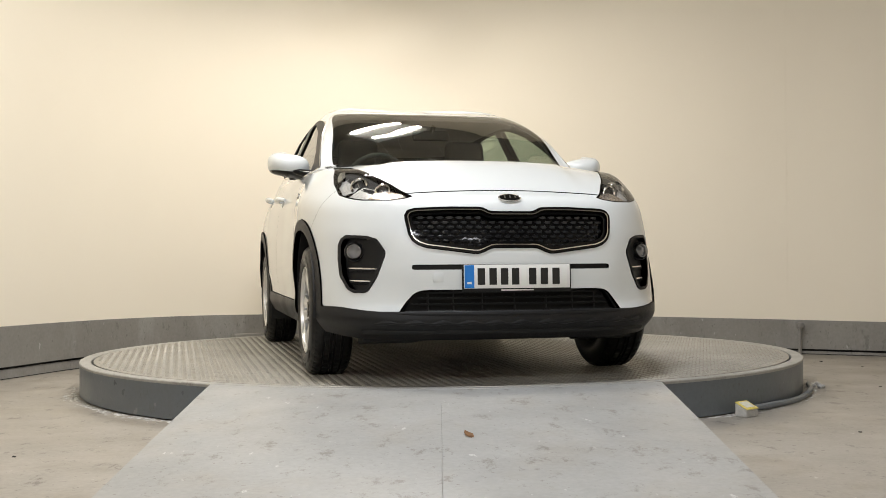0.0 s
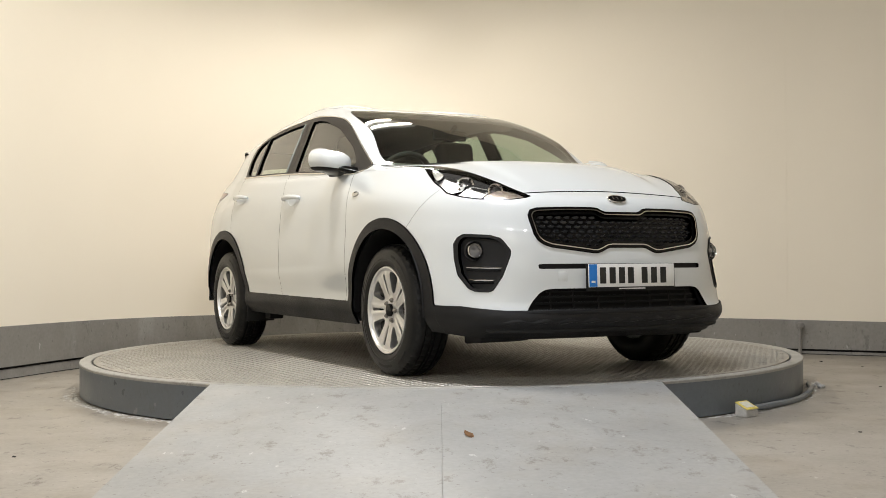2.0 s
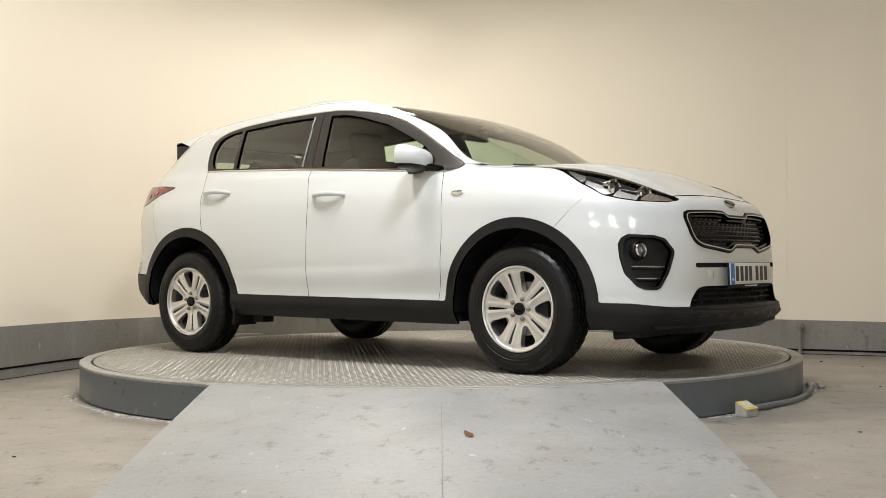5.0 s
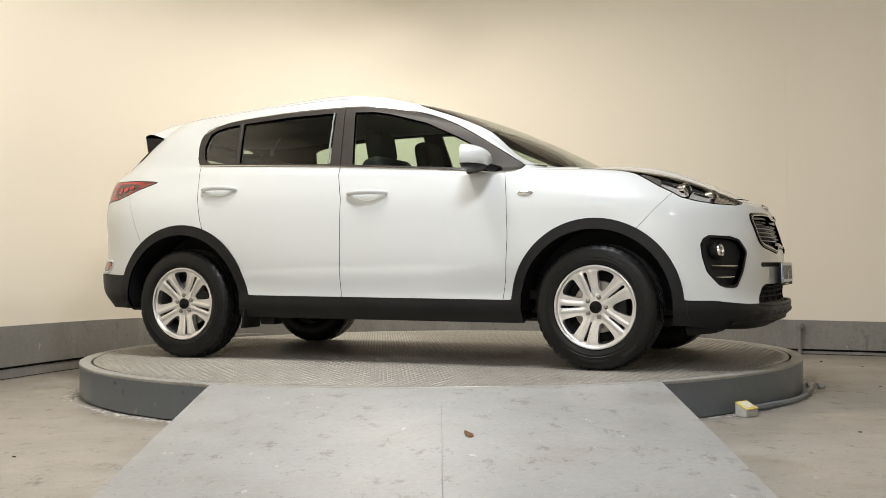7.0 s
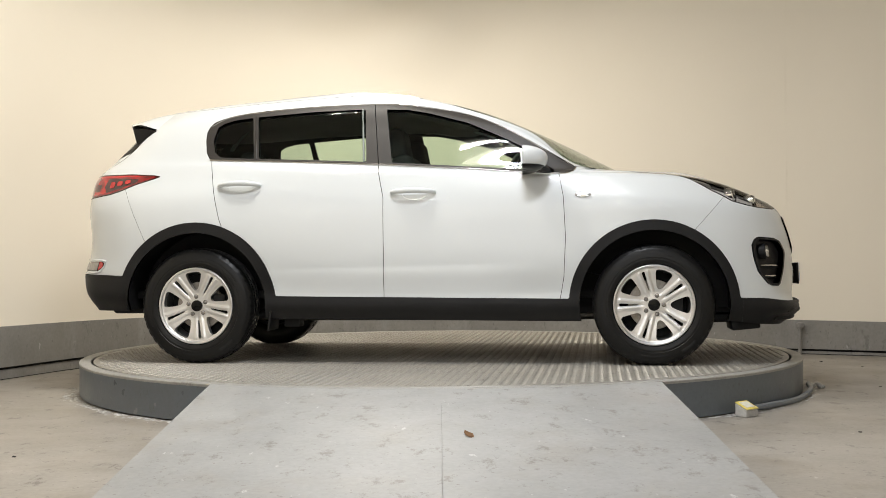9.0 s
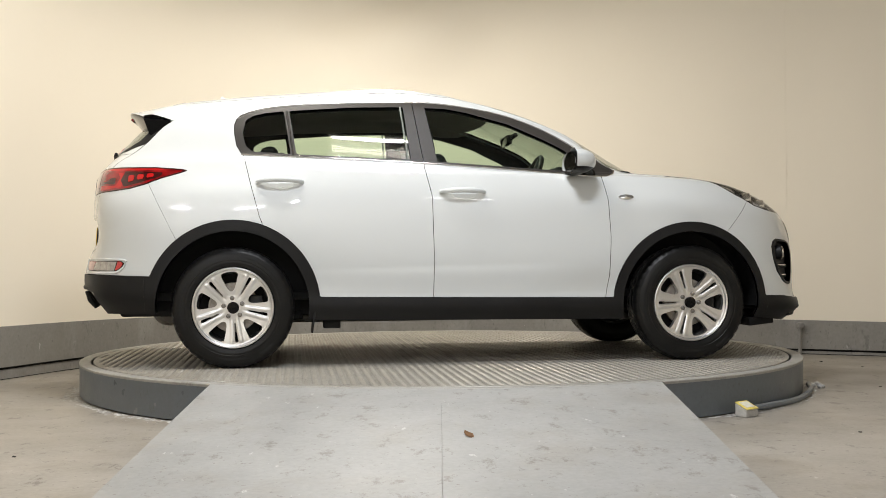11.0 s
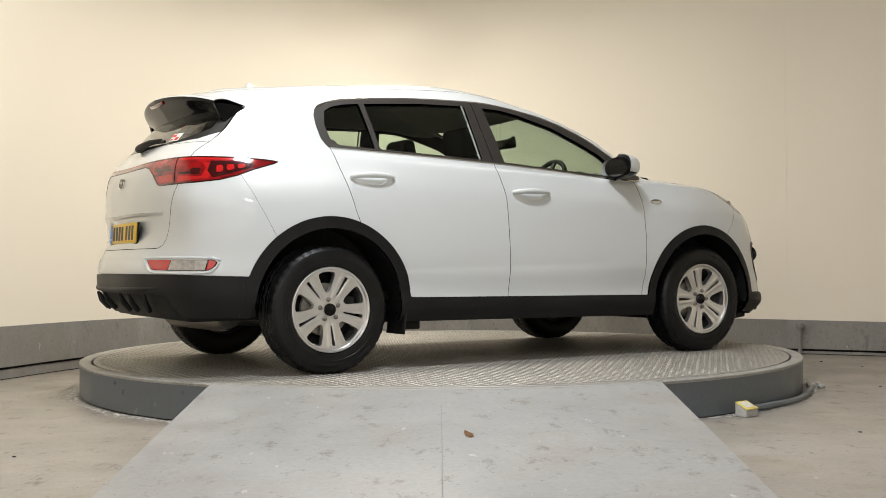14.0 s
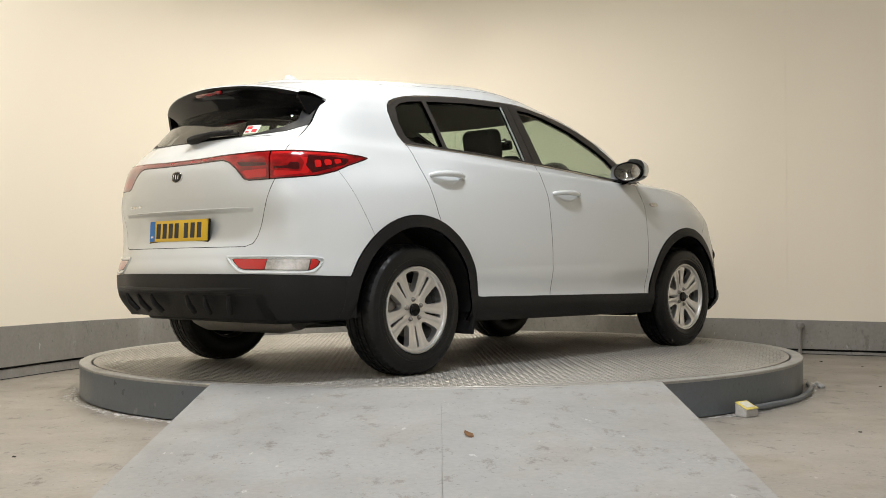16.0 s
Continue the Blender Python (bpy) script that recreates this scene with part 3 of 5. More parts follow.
def glass(name, color, rough=0.0, base=0.07, steep=2.7):
    """Thin glass: clear sheet with gloss on top."""
    m = bpy.data.materials.new(name)
    m.use_nodes = True
    t = m.node_tree
    t.nodes.clear()
    out, mix = t.nodes.new("ShaderNodeOutputMaterial"), t.nodes.new("ShaderNodeMixShader")
    clear, shine, edge = t.nodes.new("ShaderNodeBsdfTransparent"), t.nodes.new("ShaderNodeBsdfGlossy"), t.nodes.new("ShaderNodeLayerWeight")
    power, fres = t.nodes.new("ShaderNodeMath"), t.nodes.new("ShaderNodeMath")
    clear.inputs["Color"].default_value = (*color, 1)
    shine.inputs["Roughness"].default_value = rough
    edge.inputs["Blend"].default_value = 0.5
    power.operation, fres.operation = "POWER", "MULTIPLY_ADD"
    power.inputs[1].default_value = steep
    fres.inputs[1].default_value, fres.inputs[2].default_value = 0.85, base
    join(m, edge.outputs["Facing"], power.inputs[0])
    join(m, power.outputs[0], fres.inputs[0])
    join(m, fres.outputs[0], mix.inputs[0])
    join(m, clear.outputs[0], mix.inputs[1])
    join(m, shine.outputs[0], mix.inputs[2])
    join(m, mix.outputs[0], out.inputs["Surface"])
    return m


for m in (CLADDING, RUBBER, BLACK_PLASTIC, FABRIC, DASH):
    m.node_tree.nodes["Principled BSDF"].inputs["Specular IOR Level"].default_value = 0.28

GLASS = glass("green_tinted_glass", (0.76, 0.86, 0.77), 0.01)
PRIVACY = glass("dark_rear_glass", (0.66, 0.75, 0.67), 0.01)
LENS = glass("clear_lamp_lens", (0.95, 0.95, 0.95), 0.02, 0.035, 4.5)


# ---- patches of the skin: cut by signed fields, then linked as panels ----
class Patch:
    def __init__(self, p, n, uv, f):
        self.p, self.n, self.uv, self.f = p, n, uv, f


def whole_skin(du=0.016, dv=0.0145):
    us, vs, p, n = skin_grid(du, dv)
    nu, nv = len(us), len(vs)
    uv = np.stack(np.meshgrid(us, vs, indexing="ij"), 2).reshape(-1, 2)
    f = [(i * nv + j, i * nv + j + 1, (i + 1) * nv + j + 1, (i + 1) * nv + j) for i in range(nu - 1) for j in range(nv - 1)]
    return Patch(p.reshape(-1, 3), n.reshape(-1, 3), uv, f)


def clip(pt, field):
    """The part of a patch where field, a value for each point, is positive."""
    keep, made, faces = field > 0, {}, []
    p, n, uv = [], [], []
    base = len(pt.p)

    def cut(a, b):
        key = (a, b) if a < b else (b, a)
        if key not in made:
            a, b = key
            s = field[a] / (field[a] - field[b])
            made[key] = base + len(p)
            p.append(pt.p[a] + (pt.p[b] - pt.p[a]) * s)
            n.append(pt.n[a] + (pt.n[b] - pt.n[a]) * s)
            uv.append(pt.uv[a] + (pt.uv[b] - pt.uv[a]) * s)
        return made[key]

    for f in pt.f:
        inside = [keep[i] for i in f]
        if all(inside):
            faces.append(f)
        elif any(inside):
            g = []
            for i, a in enumerate(f):
                b = f[(i + 1) % len(f)]
                if keep[a]:
                    g.append(a)
                if keep[a] != keep[b]:
                    g.append(cut(a, b))
            if len(g) > 2:
                faces.append(tuple(g))
    P = np.concatenate([pt.p, np.array(p).reshape(-1, 3)])
    N = np.concatenate([pt.n, np.array(n).reshape(-1, 3)])
    UV = np.concatenate([pt.uv, np.array(uv).reshape(-1, 2)])
    used = np.zeros(len(P), bool)
    for f in faces:
        used[list(f)] = True
    index = np.cumsum(used) - 1
    return Patch(P[used], N[used], UV[used], [tuple(int(index[i]) for i in f) for f in faces])


def carve(pt, field, gap=0.004):
    """Splits a patch along field = 0 into (inside, outside), with a gap between them."""
    v = field(pt) if callable(field) else field
    return clip(pt, v - gap / 2), clip(pt, -v - gap / 2)


def outline(keys, n=0):
    """A closed outline; n > 0 rounds it through its keys."""
    return np.array(curve_points(keys, n, True) if n else keys, float)


def inside(q, poly):
    """Signed distance to an outline, positive inside."""
    d, odd = np.full(len(q), 1e9), np.zeros(len(q), bool)
    for a, b in zip(poly, np.roll(poly, -1, 0)):
        e, w = b - a, q - a
        s = np.clip((w @ e) / (e @ e + 1e-12), 0, 1)
        d = np.minimum(d, np.linalg.norm(w - s[:, None] * e, axis=1))
        cross = (a[1] > q[:, 1]) != (b[1] > q[:, 1])
        with np.errstate(divide="ignore", invalid="ignore"):
            odd ^= cross & (q[:, 0] < (b[0] - a[0]) * (q[:, 1] - a[1]) / (b[1] - a[1]) + a[0])
    return np.where(odd, d, -d)


def flank(poly):
    """A field from an outline in (x, z), on the flank alone."""
    return lambda pt: np.minimum(inside(pt.p[:, [0, 2]], poly), pt.p[:, 1] - 0.3)


def nose(poly):
    """A field from an outline in (y, z), on the nose alone."""
    return lambda pt: np.minimum(inside(pt.p[:, [1, 2]], poly), pt.p[:, 0] - 1.2)


def tail(poly):
    return lambda pt: np.minimum(inside(pt.p[:, [1, 2]], poly), -1.3 - pt.p[:, 0])


def chart(poly):
    """A field from an outline in the skin's own chord lengths."""
    return lambda pt: inside(pt.uv, poly)


def panel(name, pt, mat, parent, side=1, lip=0.014, out=0.0, label="", both=False):
    """Links a patch as a panel: the face, pushed out, and a lip turned inward along its edges. side -1 mirrors it; both: the two halves in one."""
    if not pt.f:
        return None
    P, N, F = pt.p + pt.n * out, pt.n, pt.f
    count = {}
    for f in F:
        for i, a in enumerate(f):
            b = f[(i + 1) % len(f)]
            count.setdefault((min(a, b), max(a, b)), []).append((a, b))
    rim = [e[0] for e in count.values() if len(e) == 1]
    if both:
        rim = [(a, b) for a, b in rim if max(abs(pt.p[a][1]), abs(pt.p[b][1])) > 1e-4]
    k = len(P)
    V, M, G = [P], [N], list(F)
    if lip:
        idx, lv, ln = {}, [], []
        for a, b in rim:
            e = P[b] - P[a]
            w = np.cross(e, N[a])
            w = w / (np.linalg.norm(w) + 1e-9)
            quad = []
            for i, low in ((b, 0), (a, 0), (a, 1), (b, 1)):
                lv.append(P[i] - N[i] * lip * low)
                ln.append(w)
                quad.append(k + len(lv) - 1)
            G.append(tuple(quad))
        if lv:
            V.append(np.array(lv)), M.append(np.array(ln))
    V, M = np.concatenate(V), np.concatenate(M)
    flip = np.array([1, -1, 1])
    if both:
        n = len(V)
        G = G + [tuple(n + i for i in f[::-1]) for f in G]
        V, M = np.concatenate([V, V * flip]), np.concatenate([M, M * flip])
    elif side < 0:
        V, M, G = V * flip, M * flip, [f[::-1] for f in G]
    me = bpy.data.meshes.new(name)
    me.from_pydata(V.tolist(), [], G)
    me.polygons.foreach_set("use_smooth", [True] * len(me.polygons))
    M = M / (np.linalg.norm(M, axis=1)[:, None] + 1e-12)
    me.update()
    # the outward turn of the faces follows the skin's normals
    fn = np.empty(len(me.polygons) * 3)
    me.polygons.foreach_get("normal", fn)
    fn = fn.reshape(-1, 3)
    mean = np.array([M[list(f)].mean(0) for f in G])
    if (np.einsum("ij,ij->i", fn, mean)[:len(F)]).sum() < 0:
        me.flip_normals()
    me.normals_split_custom_set_from_vertices(M.tolist())
    me.materials.append(mat)
    ob = new(name, me)
    ob.parent = parent
    if label:
        tagged(ob, label)
    return ob


def shrink(pt, by):
    """The same patch, sunk along its normals."""
    return Patch(pt.p - pt.n * by, pt.n, pt.uv, pt.f)


SKIN = whole_skin()
FLANK_SET = [i for i in range(len(SKIN.p)) if SKIN.n[i][1] > 0.25 and SKIN.p[i][1] > 0.4]
NOSE_SET = [i for i in range(len(SKIN.p)) if SKIN.p[i][0] > 1.4 and SKIN.n[i][0] > 0.15]
TAIL_SET = [i for i in range(len(SKIN.p)) if SKIN.p[i][0] < -1.5 and SKIN.n[i][0] < -0.15]


def on(axes, ids, a, b, side=-1, out=0.0):
    """The point of the skin over two of its coordinates, and the normal there."""
    q = SKIN.p[ids][:, axes] - np.array([a, b])
    i = ids[int(np.argmin((q * q).sum(1)))]
    p, n = SKIN.p[i].copy(), SKIN.n[i]
    third = 3 - sum(axes)
    d = np.array([a, b]) - p[axes]
    p[third] -= (n[axes] @ d) / n[third]
    p[axes] = a, b
    p = p + n * out
    flip = np.array([1, side, 1])
    return Vector(p * flip), Vector(n * flip)


def on_flank(x, z, side=-1, out=0.0):
    return on([0, 2], FLANK_SET, x, z, side, out)


def on_nose(y, z, out=0.0):
    return on([1, 2], NOSE_SET, abs(y), z, 1 if y >= 0 else -1, out)


def on_tail(y, z, out=0.0):
    return on([1, 2], TAIL_SET, abs(y), z, 1 if y >= 0 else -1, out)


def facing(p, n, up=(0, 0, 1)):
    """A pose at p whose z axis is n."""
    z = Vector(n).normalized()
    x = Vector(up).cross(z).normalized()
    m = Matrix((x, z.cross(x), z)).transposed().to_4x4()
    m.translation = p
    return m


car = tagged(new("car"), "white compact sport utility car with black lower trim on the turntable", "car")

# ---- body panels ----
FRONT_AXLE, REAR_AXLE, HUB = 1.335, -1.335, 0.338
DLO = outline([(-1.318, 1.26), (-1.333, 1.34), (-1.334, 1.39), (-1.322, 1.425), (-1.297, 1.452), (-1.245, 1.474), (-1.158, 1.495), (-.738, 1.533), (-.3, 1.543), (-.107, 1.533), (.171, 1.490), (.342, 1.440), (.513, 1.364), (.713, 1.247), (.905, 1.128), (.885, 1.10), (.80, 1.088), (.586, 1.10), (.29, 1.126), (-.229, 1.160), (-.623, 1.180), (-1.20, 1.205), (-1.29, 1.215)])
FRONT_GLASS = outline([(-.222, 1.506), (-.10, 1.502), (.036, 1.476), (.277, 1.408), (.481, 1.315), (.598, 1.255), (.70, 1.17), (.705, 1.115), (.30, 1.140), (-.165, 1.172)])
REAR_GLASS = outline([(-1.018, 1.478), (-.662, 1.503), (-.351, 1.510), (-.318, 1.180), (-.60, 1.195), (-.978, 1.212)])
QUARTER_GLASS = outline([(-1.268, 1.420), (-1.225, 1.447), (-1.154, 1.465), (-1.050, 1.476), (-1.010, 1.213), (-1.225, 1.228), (-1.265, 1.26), (-1.285, 1.336)])
FRONT_DOOR = outline([(-.253, 1.25), (-.240, 1.12), (-.205, .966), (-.199, .64), (-.202, .30), (.80, .30), (.835, .5), (.846, .726), (.835, .95), (.813, 1.07), (.808, 1.094), (.55, 1.13), (.10, 1.20)])
REAR_DOOR = outline([(-.2535, 1.25), (-.2405, 1.12), (-.2055, .966), (-.1995, .64), (-.2025, .30), (-.80, .30), (-.86, .42), (-1.0, .5), (-1.17, .70), (-1.17, .807), (-1.186, .847), (-1.24, 1.051), (-1.288, 1.25)])


def arch(pt, x, r):
    return r - np.hypot(pt.p[:, 0] - x, pt.p[:, 2] - HUB - 0.005)


def on_side(pt):
    return pt.p[:, 1] - 0.55


def wheel_holes(pt):
    return np.minimum(np.maximum(arch(pt, FRONT_AXLE, 0.415), arch(pt, REAR_AXLE, 0.425)), on_side(pt))


def clad_line(x):
    return np.interp(x, [-2.3, -1.75, -1.0, -.8, .8, 1.0, 1.75, 1.95, 2.1, 2.3], [.535, .515, .40, .392, .374, .372, .376, .372, .352, .35])


def cladding_field(pt):
    band = np.maximum(arch(pt, FRONT_AXLE, 0.472), arch(pt, REAR_AXLE, 0.487))
    low = clad_line(pt.p[:, 0]) - pt.p[:, 2]
    return np.maximum(np.minimum(band, on_side(pt)), low)


body = SKIN
hole, body = carve(body, wheel_holes, 0.0)
dlo, body = carve(body, flank(DLO), 0.003)

# chart bounds of the glass in the skin's chord lengths
V8, V10 = V_AT[8], V_AT[10]
screen_outline = outline([(-1, V8 - .02), (.45, V8 - .02), (.72, V8 + .0), (.83, V8 + .035), (.86, V8 + .12), (.87, V10 - .10), (.86, V10 - .035), (.83, V10 - .008), (.78, V10 + .002), (.3, V10 + .01), (-1, V10 + .01)])
windscreen, body = carve(body, chart(screen_outline), 0.006)
U_END = U_AT[-1]
back_outline = outline([(U_END + 1, V8 - .005), (U_END - .40, V8 + .005), (U_END - .60, V8 + .03), (U_END - .72, V8 + .11), (U_END - .745, V10 - .155), (U_END - .66, V10 - .11), (U_END - .55, V10 - .075), (U_END + 1, V10 - .07)])
backlight, body = carve(body, chart(back_outline), 0.006)
cladding, body = carve(body, cladding_field, 0.003)

# ---- lamps, grille and openings cut out of the painted skin ----
HEADLAMP = outline([(.400, .716), (.425, .698), (.487, .681), (.62, .685), (.692, .697), (.764, .717), (.794, .745), (.836, .775), (.866, .819), (.878, .886), (.902, .945), (.985, 1.028), (.955, 1.033), (.815, .984), (.74, .955), (.69, .930), (.62, .890), (.595, .874), (.517, .830), (.445, .762), (.412, .728)])
GRILLE = outline([(-.2, .824), (.100, .824), (.118, .830), (.140, .842), (.165, .845), (.30, .846), (.465, .840), (.50, .830), (.514, .805), (.513, .78), (.502, .715), (.487, .685), (.46, .664), (.42, .650), (.200, .622), (.175, .622), (.150, .630), (.115, .646), (.095, .649), (-.2, .649)])
SLOT = outline([(-.2, .548), (.486, .548), (.491, .553), (.491, .567), (.486, .572), (-.2, .572)])
INTAKE = outline([(-.2, .453), (.416, .453), (.455, .449), (.485, .435), (.52, .395), (.555, .345), (.57, .30), (-.2, .30)])
FOG = outline([(.788, .700), (.770, .716), (.682, .710), (.640, .694), (.605, .635), (.608, .612), (.643, .515), (.682, .448), (.70, .440), (.745, .442), (.768, .456), (.797, .52), (.802, .60), (.800, .67)])
REFLECTOR = outline([(.465, .607), (.825, .603), (.834, .590), (.830, .565), (.815, .549), (.545, .555), (.515, .565)])
TAIL_LAMP = outline([(4.9, 1.092), (4.40, 1.094), (4.24, 1.098), (4.20, 1.085), (4.16, 1.052), (4.115, .996), (4.09, .989), (3.98, .991), (3.86, .998), (3.76, 1.011), (3.68, 1.035), (3.61, 1.067), (3.52, 1.100), (3.485, 1.116), (3.52, 1.124), (3.64, 1.134), (3.88, 1.138), (4.05, 1.136), (4.25, 1.128), (4.4, 1.122), (4.9, 1.12)])
TAILGATE = outline([(-.2, .666), (.52, .666), (.565, .682), (.585, .715), (.633, .851), (.680, .987), (.689, 1.10), (.64, 1.30), (.608, 1.388), (.575, 1.452), (-.2, 1.452)])


def tail_lamp_field(pt):
    q = np.stack([pt.uv[:, 0], pt.p[:, 2]], 1)
    return np.minimum(inside(q, TAIL_LAMP), -1.4 - pt.p[:, 0])


head, body = carve(body, chart(HEADLAMP), 0.0032)
grille, body = carve(body, nose(GRILLE), 0.003)
slot, body = carve(body, nose(SLOT), 0.0)
intake, body = carve(body, nose(INTAKE), 0.002)
fog, body = carve(body, nose(FOG), 0.003)
lamp, body = carve(body, tail_lamp_field, 0.0016)
reflector, body = carve(body, tail(REFLECTOR), 0.003)


def bonnet_field(pt):
    x, y, z = pt.p.T
    side_line = np.interp(x, [.80, .905, 1.5, 1.69, 1.9, 2.0, 2.06], [1.142, 1.134, 1.081, 1.015, .940, .912, .905])
    front_line = 0.932 - 0.017 * (y / 0.46) ** 2
    line = np.where((x > 1.99) & (y < 0.5), front_line, side_line)
    return np.minimum(np.minimum((z - line) * 0.8, x - 0.86), (V8 - 0.05) - pt.uv[:, 1])


def cowl_field(pt):
    return np.minimum(np.minimum(pt.uv[:, 1] - (V8 - 0.05), 0.80 - pt.uv[:, 0]), V8 + 0.1 - pt.uv[:, 1])


def nose_cap_field(pt):
    """The painted bumper: ahead of the line from the lamp down to the wheel arch."""
    x, y, z = pt.p.T
    return np.minimum((x - (1.575 + (z - .77) * 0.90)) * 0.74, 1.0 - z)


def rear_cap_field(pt):
    x, y, z = pt.p.T
    return np.minimum(((-1.655 - (z - .74) * 0.50) - x) * 0.9, 1.06 - z)


bonnet, body = carve(body, bonnet_field, 0.0032)
cowl, body = carve(body, cowl_field, 0.003)
nose_cap, body = carve(body, nose_cap_field, 0.002)
gate, body = carve(body, tail(TAILGATE), 0.0032)
rear_cap, body = carve(body, rear_cap_field, 0.0016)
front_door, body = carve(body, flank(FRONT_DOOR), 0.0032)
rear_door, body = carve(body, flank(REAR_DOOR), 0.0032)
fender, body = carve(body, lambda pt: np.minimum(pt.p[:, 0] - 0.78, 1.134 - pt.p[:, 2]), 0.002)
roof_v = V_AT[11] - 0.02
roof, flank_skin = carve(body, lambda pt: pt.uv[:, 1] - roof_v, 0.004)


def sunk_gate(pt):
    """The tailgate's number-plate recess and the ledge over it."""
    x, y, z = pt.p.T
    w = np.clip((0.852 - z) / 0.012, 0, 1) * np.clip((z - 0.672) / 0.10, 0, 1) * np.clip((0.60 - y) / 0.16, 0, 1)
    ledge = np.exp(-((z - 0.862) / 0.02) ** 2) * np.clip((0.62 - y) / 0.1, 0, 1)
    p = pt.p.copy()
    p[:, 0] += 0.030 * w * w * (3 - 2 * w) - 0.008 * ledge
    n = pt.n.copy()
    slope = np.where((z > 0.836) & (z < 0.854) & (y < 0.56), -0.9, 0)
    n[:, 2] += slope
    n /= np.linalg.norm(n, axis=1)[:, None]
    return Patch(p, n, pt.uv, pt.f)


panel("roof", roof, PAINT, car, both=True)


def creased(pt):
    """The bonnet's raised middle, falling off along a crease that runs in from the windscreen's foot to the grille."""
    x, y, z = pt.p.T
    line = np.interp(x, [0.9, 1.3, 1.7, 2.0], [0.56, 0.50, 0.44, 0.41])
    fade = np.clip((2.02 - x) / 0.25, 0, 1) * np.clip((x - 0.9) / 0.2, 0, 1)
    s = 1 / (1 + np.exp(np.clip((y - line) / 0.016, -40, 40)))
    n = pt.n.copy()
    n[:, 1] += 0.010 * fade * s * (1 - s) / 0.016
    n /= np.linalg.norm(n, axis=1)[:, None]
    return Patch(pt.p + pt.n * (0.010 * fade * (s - 0.5))[:, None], n, pt.uv, pt.f)


panel("bonnet", creased(bonnet), PAINT, car, both=True, out=0.001)
panel("front_bumper", nose_cap, PAINT, car, both=True)
gate_top, gate = carve(gate, lambda pt: pt.p[:, 2] - 1.425, 0.0)
gate_black, gate = carve(gate, lambda pt: pt.p[:, 2] - 1.222, 0.002)
tailgate = panel("tailgate", sunk_gate(gate), PAINT, car, both=True)
panel("spoiler_root", shrink(gate_top, 0.004), PAINT, tailgate, both=True)
for s in (-1, 1):
    panel("rear_pillar", gate_black, PAINT, tailgate, s)
panel("rear_bumper", rear_cap, PAINT, car, both=True)
panel("cowl", shrink(cowl, 0.012), BLACK_PLASTIC, car, both=True)
sill_l, rest = carve(cladding, lambda pt: np.minimum(1.9 - pt.p[:, 0], pt.p[:, 0] + 1.9) - 0.08, 0.0003)
front_clad, rear_clad = carve(rest, lambda pt: pt.p[:, 0], 0.0)
panel("front_bumper_cladding", front_clad, CLADDING, car, both=True, out=0.008, lip=0.012, label="grained black lower bumper trim")


def undercut(pt):
    """The lower middle of the rear trim, set back under a ledge."""
    x, y, z = pt.p.T
    w = np.clip((0.446 - z) / 0.022, 0, 1) * np.clip((0.66 - np.abs(y)) / 0.10, 0, 1) * np.clip((-1.9 - x) / 0.05, 0, 1)
    w = w * w * (3 - 2 * w)
    n = pt.n.copy()
    n[:, 2] -= np.where((w > 0.02) & (w < 0.98), 0.8, 0.12 * w)
    n /= np.linalg.norm(n, axis=1)[:, None]
    return Patch(pt.p + np.stack([0.040 * w, 0 * w, 0 * w], 1), n, pt.uv, pt.f)


panel("rear_bumper_cladding", undercut(rear_clad), CLADDING, car, both=True, out=0.008, lip=0.012, label="grained black lower bumper trim")


def bowed(pt):
    """The windscreen as an even bow, with no hollow at its foot."""
    e = 2e-3
    q, nq = [], []
    for u, v in pt.uv:
        u = min(max(u, e), U_END - e)
        g = skin(np.array([u - e, u, u + e]), np.array([v - e, v, v + e]), SCREEN_CAGE)
        n = np.cross(g[1, 2] - g[1, 0], g[2, 1] - g[0, 1])
        q.append(g[1, 1])
        nq.append(n / np.linalg.norm(n))
    q, nq = np.array(q), np.array(nq)
    nq *= np.sign((nq * pt.n).sum(1))[:, None]
    w = np.clip((0.85 - pt.uv[:, 0]) / 0.22, 0, 1)[:, None]
    w = w * w * (3 - 2 * w)
    q[:, 1] = np.where(np.abs(pt.p[:, 1]) < 1e-6, 0, q[:, 1])
    n = pt.n + (nq - pt.n) * w
    return Patch(pt.p + (q - pt.p) * w, n / np.linalg.norm(n, axis=1)[:, None], pt.uv, pt.f)


panel("windscreen", bowed(windscreen), GLASS, car, both=True, lip=0.004, label="clear tinted windscreen")


def ledged(pt):
    """A door's lower face: it steps out and turns up a little under a low crease."""
    x, y, z = pt.p.T
    line = 0.560 + 0.02 * (x + 0.3)
    fade = np.clip((0.72 - x) / 0.35, 0, 1) * np.clip((z - 0.38) / 0.06, 0, 1)
    w = fade / (1 + np.exp(np.clip((z - line) / 0.005, -40, 40)))
    n = pt.n.copy()
    n[:, 2] += 0.13 * w
    n /= np.linalg.norm(n, axis=1)[:, None]
    return Patch(pt.p + np.stack([0 * w, 0.004 * w, 0 * w], 1), n, pt.uv, pt.f)


front_door, rear_door = ledged(front_door), ledged(rear_door)
doors = {}
for s in (-1, 1):
    panel("side_panel", flank_skin, PAINT, car, s)
    panel("front_wing", fender, PAINT, car, s)
    doors["f", s] = panel("front_door", front_door, PAINT, car, s)
    doors["r", s] = panel("rear_door", rear_door, PAINT, car, s)
    panel("sill_cladding", sill_l, CLADDING, car, s, out=0.008, lip=0.012, label="grained black wheel-arch and sill trim")

